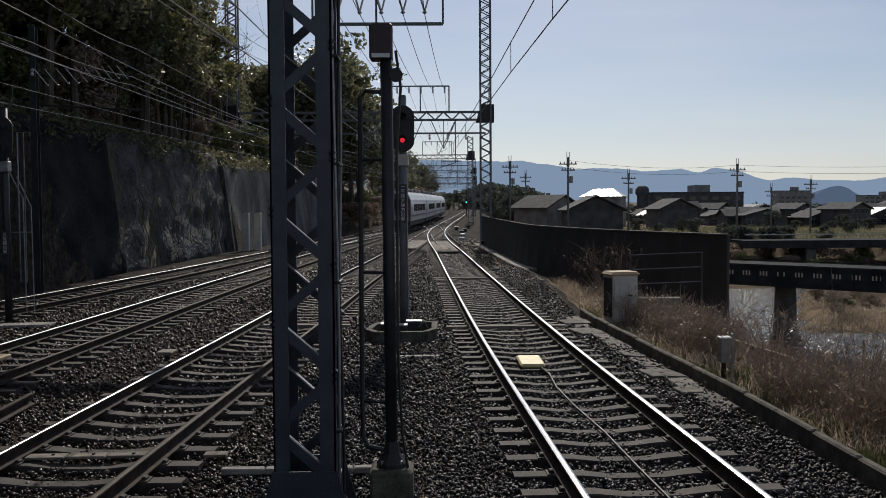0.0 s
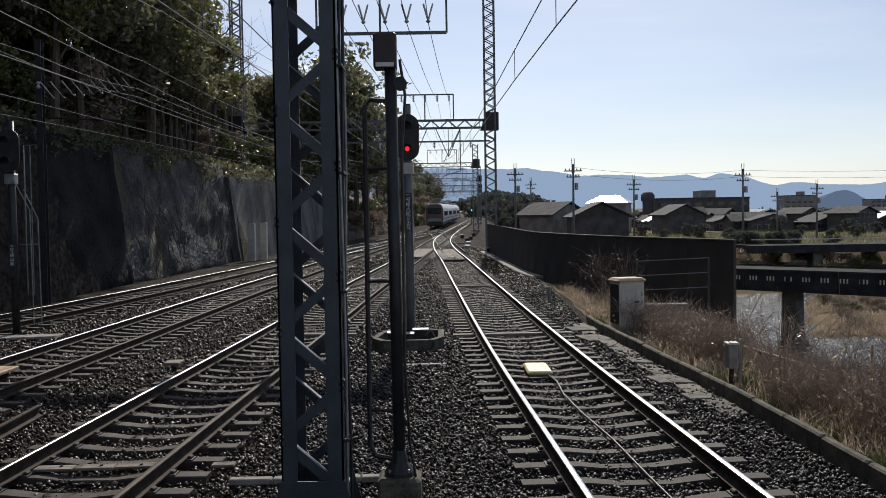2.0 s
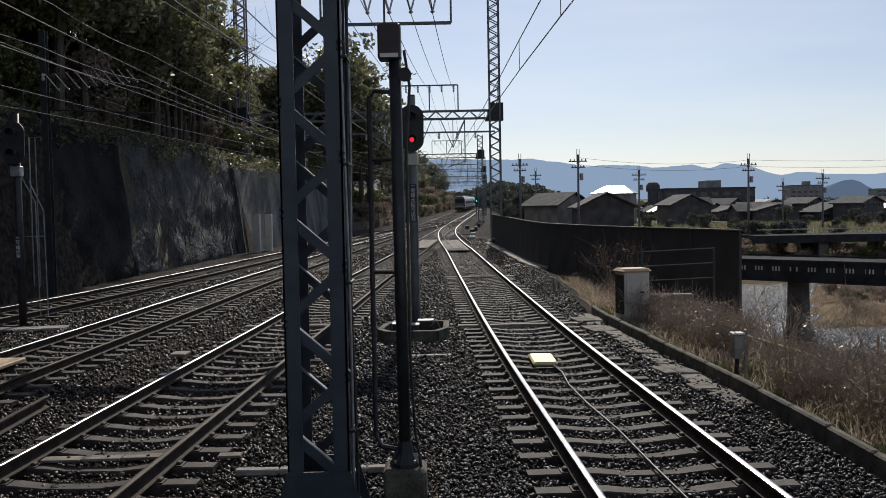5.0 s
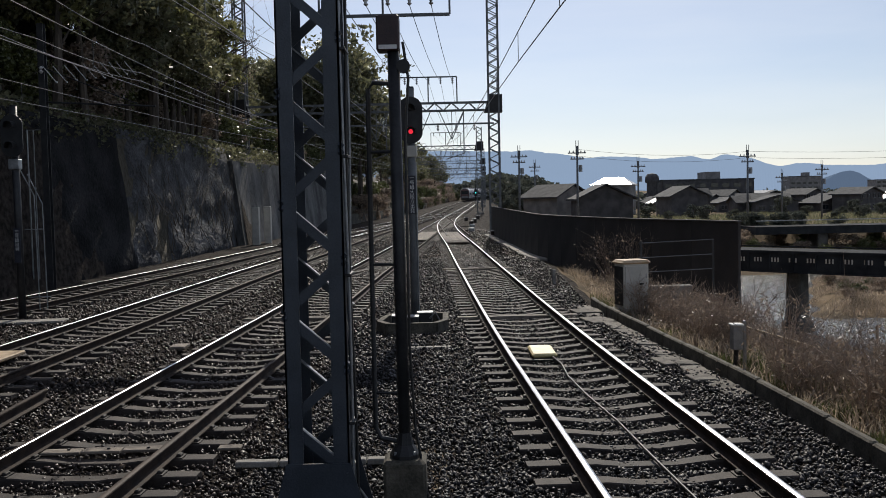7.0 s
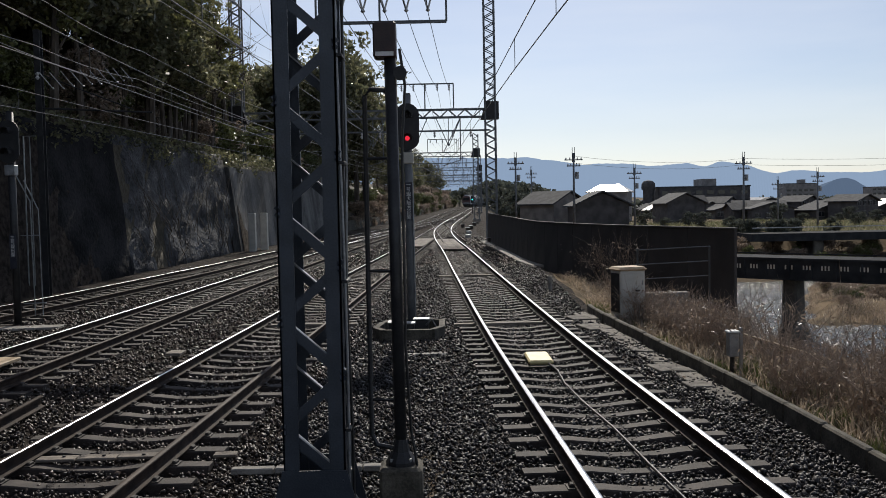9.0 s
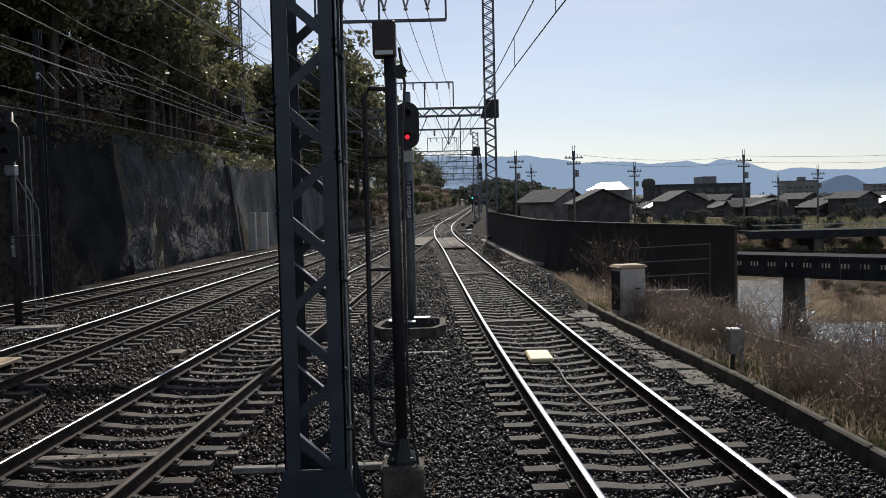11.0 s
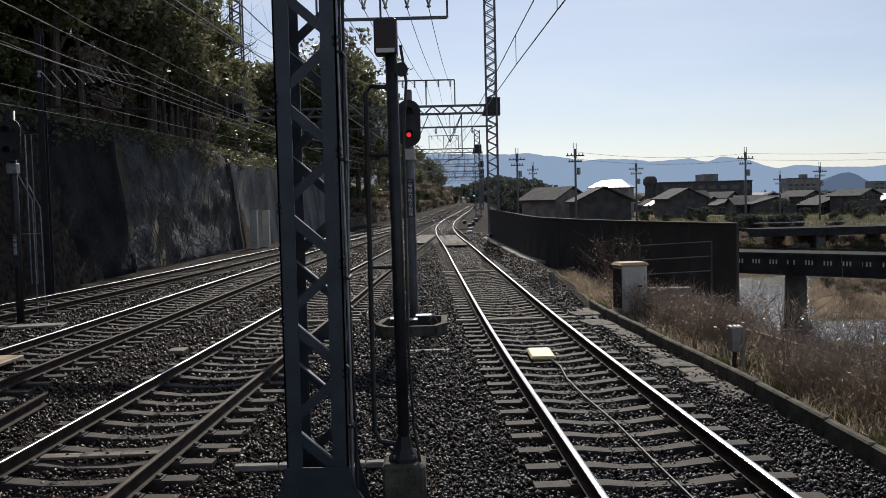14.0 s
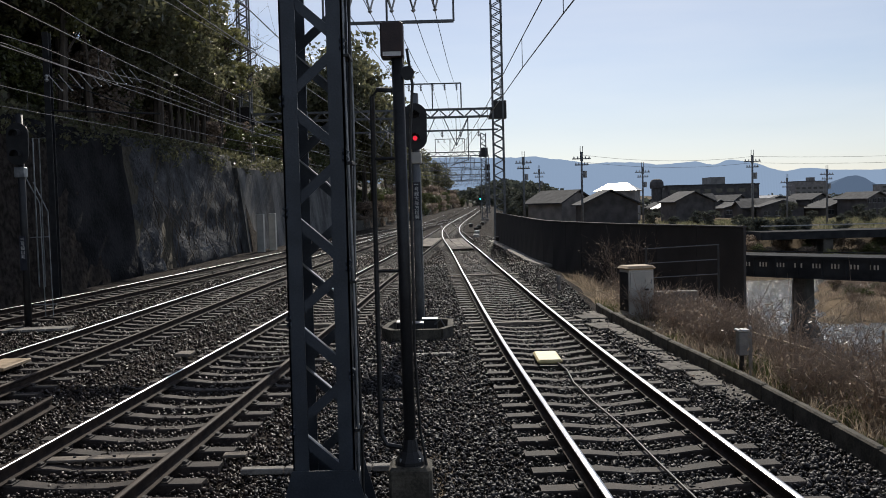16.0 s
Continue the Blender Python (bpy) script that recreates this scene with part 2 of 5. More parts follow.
# ---- mesh helpers ----
class Shape:
    """Gathers vertices, faces and material slots of one mesh."""

    def __init__(self):
        self.v, self.f, self.s = [], [], []

    def add(self, verts, faces, slot=0):
        k = len(self.v)
        self.v += [tuple(p) for p in verts]
        self.f += [tuple(i + k for i in q) for q in faces]
        self.s += [slot] * len(faces)
        return self

    def box(self, c, size, rz=0.0, slot=0, bevel=0.0, top=1.0):
        """A box about c, chamfered all round by bevel, its top scaled by top."""
        x, y, z = (s / 2 for s in size)
        b = min(bevel, x * 0.9, y * 0.9, z * 0.9)
        rings = [(-z, b), (-z + b, 0), (z - b, 0), (z, b)] if b else [(-z, 0), (z, 0)]
        ca, sa = math.cos(radians(rz)), math.sin(radians(rz))
        vs, fs = [], []
        for h, inset in rings:
            k = top if h > 0 else 1.0
            X, Y = (x - inset) * k, (y - inset) * k
            e = b if b else 0
            pts = [(-X + e, -Y), (X - e, -Y), (X, -Y + e), (X, Y - e), (X - e, Y), (-X + e, Y), (-X, Y - e), (-X, -Y + e)] if b else [(-X, -Y), (X, -Y), (X, Y), (-X, Y)]
            vs += [(c[0] + px * ca - py * sa, c[1] + px * sa + py * ca, c[2] + h) for px, py in pts]
        m = 8 if b else 4
        for r in range(len(rings) - 1):
            for i in range(m):
                j = (i + 1) % m
                fs.append((r * m + i, r * m + j, (r + 1) * m + j, (r + 1) * m + i))
        fs.append(tuple(range(m - 1, -1, -1)))
        fs.append(tuple((len(rings) - 1) * m + i for i in range(m)))
        return self.add(vs, fs, slot)

    def bar(self, a, b, w, h, slot=0, up=(0, 0, 1)):
        """A straight bar of section w by h from a to b."""
        a, b = Vector(a), Vector(b)
        d = (b - a).normalized()
        u = Vector(up)
        if abs(d.dot(u)) > 0.98:
            u = Vector((0, 1, 0))
        s = d.cross(u).normalized()
        u = s.cross(d)
        vs = [p + s * (i * w / 2) + u * (j * h / 2) for p in (a, b) for i, j in ((-1, -1), (1, -1), (1, 1), (-1, 1))]
        return self.add(vs, [(0, 1, 5, 4), (1, 2, 6, 5), (2, 3, 7, 6), (3, 0, 4, 7), (3, 2, 1, 0), (4, 5, 6, 7)], slot)

    def angle(self, a, b, leg, t, sx, sy, slot=0):
        """An upright angle section from a to b, its legs turned towards sx and sy."""
        a, b = Vector(a), Vector(b)
        for (w, d) in ((leg, t), (t, leg)):
            o = Vector((sx * w / 2, sy * d / 2, 0))
            self.bar(a + o, b + o, w, d, slot, up=(0, 1, 0))
        return self

    def tube(self, pts, r, n=8, slot=0, r1=None):
        """A round bar along the points, tapering from r to r1."""
        pts = [Vector(p) for p in pts]
        r1 = r if r1 is None else r1
        vs, fs = [], []
        ref = Vector((0.31, 0.17, 0.93))
        for i, p in enumerate(pts):
            d = (pts[min(i + 1, len(pts) - 1)] - pts[max(i - 1, 0)]).normalized()
            s = d.cross(ref if abs(d.dot(ref)) < 0.95 else Vector((1, 0, 0))).normalized()
            u = s.cross(d)
            rr = r + (r1 - r) * i / max(1, len(pts) - 1)
            vs += [p + (s * math.cos(2 * math.pi * k / n) + u * math.sin(2 * math.pi * k / n)) * rr for k in range(n)]
        for i in range(len(pts) - 1):
            for k in range(n):
                j = (k + 1) % n
                fs.append((i * n + k, (i + 1) * n + k, (i + 1) * n + j, i * n + j))
        fs += [tuple(range(n)), tuple((len(pts) - 1) * n + k for k in range(n - 1, -1, -1))]
        return self.add(vs, fs, slot)

    def lathe(self, prof, c=(0, 0, 0), n=14, axis="z", slot=0):
        """Turns a profile of (radius, height) about an axis through c."""
        vs, fs = [], []
        for r, h in prof:
            for k in range(n):
                a = 2 * math.pi * k / n
                p = (r * math.cos(a), r * math.sin(a), h)
                p = {"z": p, "y": (p[0], p[2], p[1]), "x": (p[2], p[0], p[1])}[axis]
                vs.append((p[0] + c[0], p[1] + c[1], p[2] + c[2]))
        for i in range(len(prof) - 1):
            for k in range(n):
                j = (k + 1) % n
                fs.append((i * n + k, i * n + j, (i + 1) * n + j, (i + 1) * n + k))
        fs += [tuple(range(n - 1, -1, -1)), tuple((len(prof) - 1) * n + k for k in range(n))]
        return self.add(vs, fs, slot)

    def prism(self, outline, y0, y1, slot=0):
        """An outline in x and z, drawn out from y0 to y1."""
        n = len(outline)
        vs = [(x, y, z) for y in (y0, y1) for x, z in outline]
        fs = [(i, (i + 1) % n, n + (i + 1) % n, n + i) for i in range(n)] + [tuple(range(n - 1, -1, -1)), tuple(range(n, 2 * n))]
        return self.add(vs, fs, slot)

    def mesh(self, name, mats, smooth=False):
        me = bpy.data.meshes.new(name)
        me.from_pydata(self.v, [], self.f)
        for m in mats:
            me.materials.append(m)
        if len(mats) > 1:
            me.polygons.foreach_set("material_index", self.s)
        b = bmesh.new()
        b.from_mesh(me)
        bmesh.ops.recalc_face_normals(b, faces=b.faces)
        b.to_mesh(me)
        b.free()
        if smooth:
            me.polygons.foreach_set("use_smooth", [True] * len(me.polygons))
        return me


def quick_mesh(name, verts, faces, material):
    """A large mesh of equal-sided faces from arrays."""
    me = bpy.data.meshes.new(name)
    nv, (nf, k) = len(verts), faces.shape
    me.vertices.add(nv)
    me.vertices.foreach_set("co", verts.astype(np.float32).ravel())
    me.loops.add(nf * k)
    me.loops.foreach_set("vertex_index", faces.astype(np.int32).ravel())
    me.polygons.add(nf)
    me.polygons.foreach_set("loop_start", np.arange(0, nf * k, k, dtype=np.int32))
    me.materials.append(material)
    me.update(calc_edges=True)
    me.validate()
    return me


def thing(name, label, category, at=(0, 0, 0), group="", kind="", rz=0.0):
    e = new(name)
    e.empty_display_size = 0.2
    e.matrix_basis = pose(*at, 0, 0, rz)
    return tagged(e, label, category, group, kind)


def part(name, shape, material, parent=None, label="", smooth=False, at=None, kind=""):
    """Links a shape (or a ready mesh) as one object under its thing."""
    if isinstance(shape, Shape):
        shape = shape.mesh(name, material if isinstance(material, (list, tuple)) else [material], smooth)
    ob = new(name, shape)
    if parent:
        ob.parent = parent
    if at is not None:
        ob.matrix_basis = at if isinstance(at, Matrix) else Matrix.Translation(at)
    return tagged(ob, label, kind=kind)


def smoothcurve(knots):
    """A smooth x over y through a few knots (y, x)."""
    ys, xs = np.array([k[0] for k in knots], float), np.array([k[1] for k in knots], float)
    slope = np.gradient(xs, ys)

    def at(y):
        i = int(np.clip(np.searchsorted(ys, y) - 1, 0, len(ys) - 2))
        h = ys[i + 1] - ys[i]
        u = (y - ys[i]) / h
        if u < 0 or u > 1:
            k = 0 if u < 0 else -1
            return float(xs[k] + slope[k] * (y - ys[k]))
        return float(xs[i] * (2 * u**3 - 3 * u**2 + 1) + xs[i + 1] * (3 * u**2 - 2 * u**3) + h * (slope[i] * (u**3 - 2 * u**2 + u) + slope[i + 1] * (u**3 - u**2)))
    return at


def grade(y):
    """The height of the rails along the line: level, then gently climbing."""
    if y < 40:
        return 0.0
    return 0.0085 * (y - 40) ** 2 / 60 if y < 70 else 0.0085 * (y - 55)


# ---- ground ----
RIGHT = smoothcurve([(0, 2.28), (7, 2.0), (14, 1.70), (31, 1.21), (50, 0.74), (66, 0.22), (80, 0.05), (95, 0.35), (113, 1.15), (154, 3.4), (200, 5.8), (265, 9.4), (295, 11.8), (310, 13.4), (340, 17.6), (380, 26.4), (450, 47)])
MID = smoothcurve([(0, -3.85), (8, -3.62), (20, -3.2), (30, -2.88), (46, -2.2), (70, -1.1), (90, -0.1), (104, 0.72)])
FAST = smoothcurve([(0, -7.35), (10, -7.25), (20, -7.04), (31, -6.8), (40, -6.5), (57, -5.75), (88, -3.75), (103, -2.7), (124, -1.65), (172, 0.5), (200, 2.0), (265, 5.6), (295, 7.4), (310, 8.9), (340, 13.2), (380, 22), (450, 43)])
LOOP = smoothcurve([(0, -14.4), (12, -12.6), (20, -11.4), (25, -10.8), (30, -10.35), (37, -9.85), (44, -9.4), (56, -8.5), (70, -7.1), (90, -4.8), (104, -3.0)])


def wall_x(y):
    """The foot of the cutting's wall."""
    return -14.1 + 0.021 * y if y < 60 else min(-12.84 + 0.09 * (y - 60), FAST(y) - 5)


KERB = smoothcurve([(0, 4.2), (8.4, 4.02), (12.2, 3.92), (16.5, 3.65), (20, 3.45), (28, 3.75), (38, 4.0), (65, 3.3), (80, 3.0)])


def kerb_x(y):
    return KERB(y) if y < 80 else RIGHT(y) + 2.95


PLAIN = -2.6


def bump(x, y, s, seed=0.0):
    return noise.noise(Vector((x * s, y * s, seed)))


def ground_z(x, y):
    base = grade(y) - 0.26
    kx = kerb_x(y)
    if x > kx + 0.25:
        d = x - kx - 0.25
        low = -6.8
        z = base - 0.08 - min(d, 2.0) * 0.15 - max(0, d - 2.0) * 0.6 + 0.12 * bump(x, y, 0.8)
        bank = low + 0.25 * bump(x, y, 0.25, 3)
        edge = 0.388 * y + 1.2 * bump(0, y, 0.2, 6)
        if 60 < y < 92 and x > edge:
            bank += min(1.0, (x - edge) * 0.3) * min(1.0, (y - 60) * 0.16, (92 - y) * 0.2) * 1.3
        if y > 95:
            bank += min(1.0, (y - 95) * 0.3) * 0.9
        if y > 101:
            bank += min(1.0, (y - 101) / 9) * 2.2
        return max(z, bank) if y < 112 else max(min(base, z), PLAIN + 0.1 * bump(x, y, 0.05))
    wx = wall_x(y)
    if x < wx - 0.4:
        d = wx - 0.4 - x
        top = 5.2 if y < 84 else max(1.6, 5.2 - (y - 84) * 0.6)
        fall = 1.0 if y < 56 else max(0.25, 1.0 - (y - 56) / 24)
        return base + top + min(d * 0.9, 30) * fall + 0.6 * bump(x, y, 0.2, 5)
    return base + 0.015 * bump(x, y, 1.5)


def make_ground():
    xs = np.concatenate([[-4000, -1500, -600, -250, -120, -80], np.arange(-60, -16, 2.5), np.arange(-16, -14, 0.25), np.arange(-14, 2, 0.7), np.arange(2, 6, 0.2), np.arange(6, 30, 0.8), np.arange(30, 90, 4), [120, 200, 400, 900, 2000, 4000]])
    ys = np.concatenate([[-60, -20, -5], np.arange(0, 60, 0.8), np.arange(60, 130, 1.6), np.arange(130, 400, 8), [450, 600, 900, 1500, 2500, 4400]])
    verts = np.array([(x, y, ground_z(x, y)) for y in ys for x in xs])
    n = len(xs)
    i, j = np.meshgrid(np.arange(len(ys) - 1), np.arange(n - 1), indexing="ij")
    a = (i * n + j).ravel()
    faces = np.stack([a, a + 1, a + n + 1, a + n], 1)
    me = quick_mesh("ground", verts, faces, M_SOIL)
    me.materials.append(M_BALLAST)
    me.materials.append(M_HILL)
    cx = verts[faces].mean(1)
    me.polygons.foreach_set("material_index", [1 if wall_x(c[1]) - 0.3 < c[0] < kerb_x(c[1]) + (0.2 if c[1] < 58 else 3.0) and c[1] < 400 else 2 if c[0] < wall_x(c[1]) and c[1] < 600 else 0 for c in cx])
    me.polygons.foreach_set("use_smooth", [True] * len(me.polygons))
    tagged(new("ground", me), "ballasted railway bed with dry grassy river bank and plain", "ground", kind="structure")


make_ground()


def stones(name, count, where, size, material, label, seed):
    """Crushed stones: jagged lumps in one mesh."""
    rng = np.random.default_rng(seed)
    ico = np.array([(-1, -1, -1), (1, -1, -1), (1, 1, -1), (-1, 1, -1), (-1, -1, 1), (1, -1, 1), (1, 1, 1), (-1, 1, 1)]) * 0.62
    tri = np.array([(0, 2, 1), (0, 3, 2), (4, 5, 6), (4, 6, 7), (0, 1, 5), (0, 5, 4), (1, 2, 6), (1, 6, 5), (2, 3, 7), (2, 7, 6), (3, 0, 4), (3, 4, 7)])
    pos = where(rng, count)
    count = len(pos)
    sc = rng.uniform(0.6, 1.25, (count, 1, 1)) * size(pos)[:, None, None] * rng.uniform(0.32, 1.6, (count, 1, 3))
    v = ico[None] * (1 + rng.uniform(-0.6, 0.35, (count, 8, 3))) * sc
    q = rng.normal(size=(count, 4))
    q /= np.linalg.norm(q, axis=1, keepdims=True)
    w, x, y, z = q.T
    rot = np.stack([1 - 2 * (y * y + z * z), 2 * (x * y - z * w), 2 * (x * z + y * w), 2 * (x * y + z * w), 1 - 2 * (x * x + z * z), 2 * (y * z - x * w), 2 * (x * z - y * w), 2 * (y * z + x * w), 1 - 2 * (x * x + y * y)], 1).reshape(-1, 3, 3)
    v = np.einsum("nij,nkj->nki", rot, v) + pos[:, None, :]
    f = (tri[None] + (np.arange(count) * 8)[:, None, None]).reshape(-1, 3)
    tagged(new(name, quick_mesh(name, v.reshape(-1, 3), f, material)), label, "ballast", kind="stuff")


def bed(x0, x1, y0, y1, power, lift):
    def where(rng, n):
        u = rng.uniform(0, 1, n)
        y = (y0 ** -power + u * (y1 ** -power - y0 ** -power)) ** (-1 / power)
        x = rng.uniform(x0, x1, n)
        keep = np.array([-0.30 * b - 2.0 > -99 and (a > -0.56 * b - 1) and (a < 0.56 * b + 1) and wall_x(b) + 0.2 < a < kerb_x(b) - 0.05 for a, b in zip(x, y)])
        x, y = x[keep], y[keep]
        centres = [RIGHT, MID, FAST, LOOP]
        out = np.zeros((len(x), 3))
        for k, (a, b) in enumerate(zip(x, y)):
            off = min(abs(a - c(b)) for c in centres)
            # low between the rails, heaped at the sleeper ends
            h = 0.01 if off < 0.6 else -0.008 if off < 0.95 else 0.022 if off < 1.35 else 0.03
            out[k] = (a, b, grade(b) - 0.25 + h + lift * rng.uniform(-0.6, 1))
        return out
    return where


stones("ballast_stones", 72000, bed(-1.9, 4.2, 5.2, 40, 0.55, 0.035), lambda p: 0.0175 + 0.0007 * p[:, 1], M_STONE, "loose grey crushed stone ballast between the tracks", 4)
stones("far_ballast_stones", 15000, bed(-10.8, 4.0, 38, 72, 0.3, 0.04), lambda p: 0.022 + 0.0006 * p[:, 1], M_RUSTSTONE, "distant brown crushed stone ballast round the tracks", 7)
stones("rusty_ballast_stones", 58000, bed(-11.9, -1.8, 5.2, 42, 0.45, 0.035), lambda p: 0.0185 + 0.0008 * p[:, 1], M_RUSTSTONE, "loose brown rust-stained crushed stone ballast", 6)


# ---- tracks ----
def sleeper_mesh(name, material, length=2.4, dip=0.035):
    s = Shape()
    secs = [(-length / 2, 0.0, 0.115), (-0.95, 0.0, 0.12), (-0.55, 0.0, 0.12), (-0.25, -dip, 0.105), (0.25, -dip, 0.105), (0.55, 0.0, 0.12), (0.95, 0.0, 0.12), (length / 2, 0.0, 0.115)]
    vs = [(x, sy * w, z) for x, t, w in secs for sy, z in ((-1, -0.15), (-0.86, t - 0.012), (-0.76, t), (0.76, t), (0.86, t - 0.012), (1, -0.15))]
    fs = [(i * 6 + k, i * 6 + k + 1, i * 6 + k + 7, i * 6 + k + 6) for i in range(len(secs) - 1) for k in range(5)]
    fs += [tuple(range(6)), tuple(len(secs) * 6 - 1 - k for k in range(6))]
    return s.add(vs, fs).mesh(name, [material])


SLEEPER = sleeper_mesh("sleeper", M_SLEEPER)
PALE = sleeper_mesh("pale_sleeper", M_SLEEPERW, 2.6, 0.0)
RAIL_SECTION = [(-0.064, -0.153), (0.064, -0.153), (0.064, -0.141), (0.02, -0.126), (0.009, -0.112), (0.009, -0.05), (0.032, -0.036), (0.0335, -0.016), (0.029, -0.0075), (0.017, -0.0025), (0.008, 0.0), (-0.008, 0.0), (-0.029, -0.0075), (-0.0335, -0.016), (-0.032, -0.036), (-0.009, -0.05), (-0.009, -0.112), (-0.02, -0.126), (-0.064, -0.141)]
CLIP = Shape().box((0.085, 0, 0.02), (0.05, 0.09, 0.04), bevel=0.01).box((-0.085, 0, 0.02), (0.05, 0.09, 0.04), bevel=0.01).box((0, 0, 0.004), (0.26, 0.16, 0.012)).mesh("rail_clip", [M_CLIP])


def rail(parent, centre, side, y0, y1, label, head=None, wide=False):
    ys = np.concatenate([np.arange(y0, min(y1, 60), 1.0), np.arange(60, y1, 3.0), [y1]]) if y1 > 60 else np.append(np.arange(y0, y1, 1.0), y1)
    s, k = Shape(), len(RAIL_SECTION)
    vs = []
    for y in ys:
        h = math.atan2(centre(y + 0.5) - centre(y - 0.5), 1.0)
        for u, z in RAIL_SECTION:
            o = side * 0.7495 + u
            vs.append((centre(y) + o * math.cos(h), y - o * math.sin(h), grade(y) + z))
    n = len(ys)
    for i in range(n - 1):
        for j in range(k):
            s.add([], [])
            s.f.append((i * k + j, i * k + (j + 1) % k, (i + 1) * k + (j + 1) % k, (i + 1) * k + j))
            # unless wide, only facet 8 is polished, laying the sun's glint there
            s.s.append(1 if j == 8 or (wide and j in (9, 10, 11)) else 0)
    s.v = vs
    s.f.append(tuple(range(k)))
    s.s.append(0)
    return part("rail", s, [M_RAIL, head or M_HEAD], parent, label)


def track(name, centre, y0, y1, near, label, pale=(), dull=False):
    t = thing(name, label, "railway track", kind="structure")
    for side in (-1, 1):
        # right rails of dull tracks get a brown head, painting their missing glint
        rail(t, centre, side, y0, y1, "rusty rail with its lack of glint put into a dull head" if dull and side > 0 else "worn steel rail with polished head", M_DULLHEAD if dull and side > 0 else None, not dull or side > 0)
    y, i, far = y0 + 0.3, 0, Shape()
    while y < min(y1, 175):
        h = -math.degrees(math.atan2(centre(y + 0.5) - centre(y - 0.5), 1.0))
        jit = random.uniform(-0.4, 0.4)
        if y < near:
            m = pose(centre(y), y + random.uniform(-0.012, 0.012), grade(y) - 0.168, 0, 0, h + jit)
            is_pale = any(abs(y - q) < 0.286 for q in pale)
            if is_pale:
                m = Matrix.Translation((0, 0, 0.02)) @ m
            sl = part("sleeper", PALE if is_pale else SLEEPER, None, t, "pale weathered timber sleeper" if is_pale else "", at=m)
            if y < 32:
                for side in (-1, 1):
                    part("rail_clip", CLIP, None, sl, at=(side * 0.7495, 0, 0.002))
        else:
            far.box((centre(y), y, grade(y) - 0.235), (2.4, 0.23, 0.15), rz=h)
        y += 0.571
        i += 1
    if far.v:
        part("distant_sleepers", far, M_SLEEPER, t, "row of distant concrete sleepers", kind="stuff")
    return t


track("track_right", RIGHT, 1.5, 440, 75, "platform line with concrete sleepers curving into the distance", (19.4, 33.4))
track("track_middle", MID, 2.5, 104, 70, "line with concrete sleepers joining the platform line", (19.8,), True)
track("track_fast", FAST, 3.5, 440, 70, "through line with concrete sleepers along the cutting", (), True)
track("track_loop", LOOP, 10, 104, 70, "outer line with concrete sleepers beside the cutting wall", (), True)


# ---- cutting wall and hill ----
def strip(points, h0, h1, thick, rows=1, rough=0.0, seed=0):
    """A wall along plan points, from h0 to h1 above each, with thickness to its left, uneven by rough."""
    s = Shape()
    n, k = len(points), rows + 1
    vs = []
    for i, (x, y, z) in enumerate(points):
        for r in range(k):
            u = r / rows
            h = h0 + (h1 - h0) * u
            o = rough * noise.noise(Vector((y * 0.5, h * 0.7, seed))) + 0.5 * rough * noise.noise(Vector((y * 1.6, h * 2.1, seed + 4))) - 0.12 * h
            vs.append((x + o, y, z + h + (rough * 0.5 * noise.noise(Vector((y * 0.4, 9, seed))) if r == rows else 0)))
        vs.append((x - thick - 0.12 * h1, y, z + h1))
        vs.append((x - thick, y, z + h0))
    m = k + 2
    fs = [(i * m + j, i * m + (j + 1) % m, (i + 1) * m + (j + 1) % m, (i + 1) * m + j) for i in range(n - 1) for j in range(m)]
    fs += [tuple(range(m)), tuple((n - 1) * m + j for j in range(m - 1, -1, -1))]
    return s.add(vs, fs)


# near stretch of the wall, its deep shade painted as a near-black colour
shade_wall = strip([(wall_x(y) + 0.12, y, grade(y) - 0.5) for y in np.arange(2, 38.6, 0.5)], 0, 6.2, 1.2, 10, 0.08, 3)
tagged(part("wall_in_shade", shade_wall, M_SHADEWALL, smooth=True), "wall of the cutting with deep shade put into its near-black colour", "retaining wall", kind="structure")
rock = strip([(wall_x(y), y, grade(y) - 0.5) for y in np.arange(38.5, 57.1, 0.5)], 0, 6.3, 1.2, 14, 0.32, 1)
tagged(part("wall_rock_face", rock, M_ROCK, smooth=True), "dark rough rock face with bare creepers beside the tracks", "rock wall", kind="structure")
conc = strip([(wall_x(y) + 0.25, y, grade(y) - 0.5) for y in np.arange(57, 87, 1.5)], 0, 5.6, 0.8, 4, 0.03, 2)
tagged(part("wall_retaining", conc, M_WALLC), "tall stained grey concrete retaining wall of the cutting", "retaining wall", kind="structure")


low = strip([(wall_x(y) + 0.25, y, grade(y) - 0.5) for y in np.arange(86, 190, 2.0)], 0, 1.25, 0.5, 2, 0.12, 2)
tagged(part("wall_low", low, M_LOWWALL), "low mossy stone wall below the overgrown slope", "retaining wall", kind="structure")


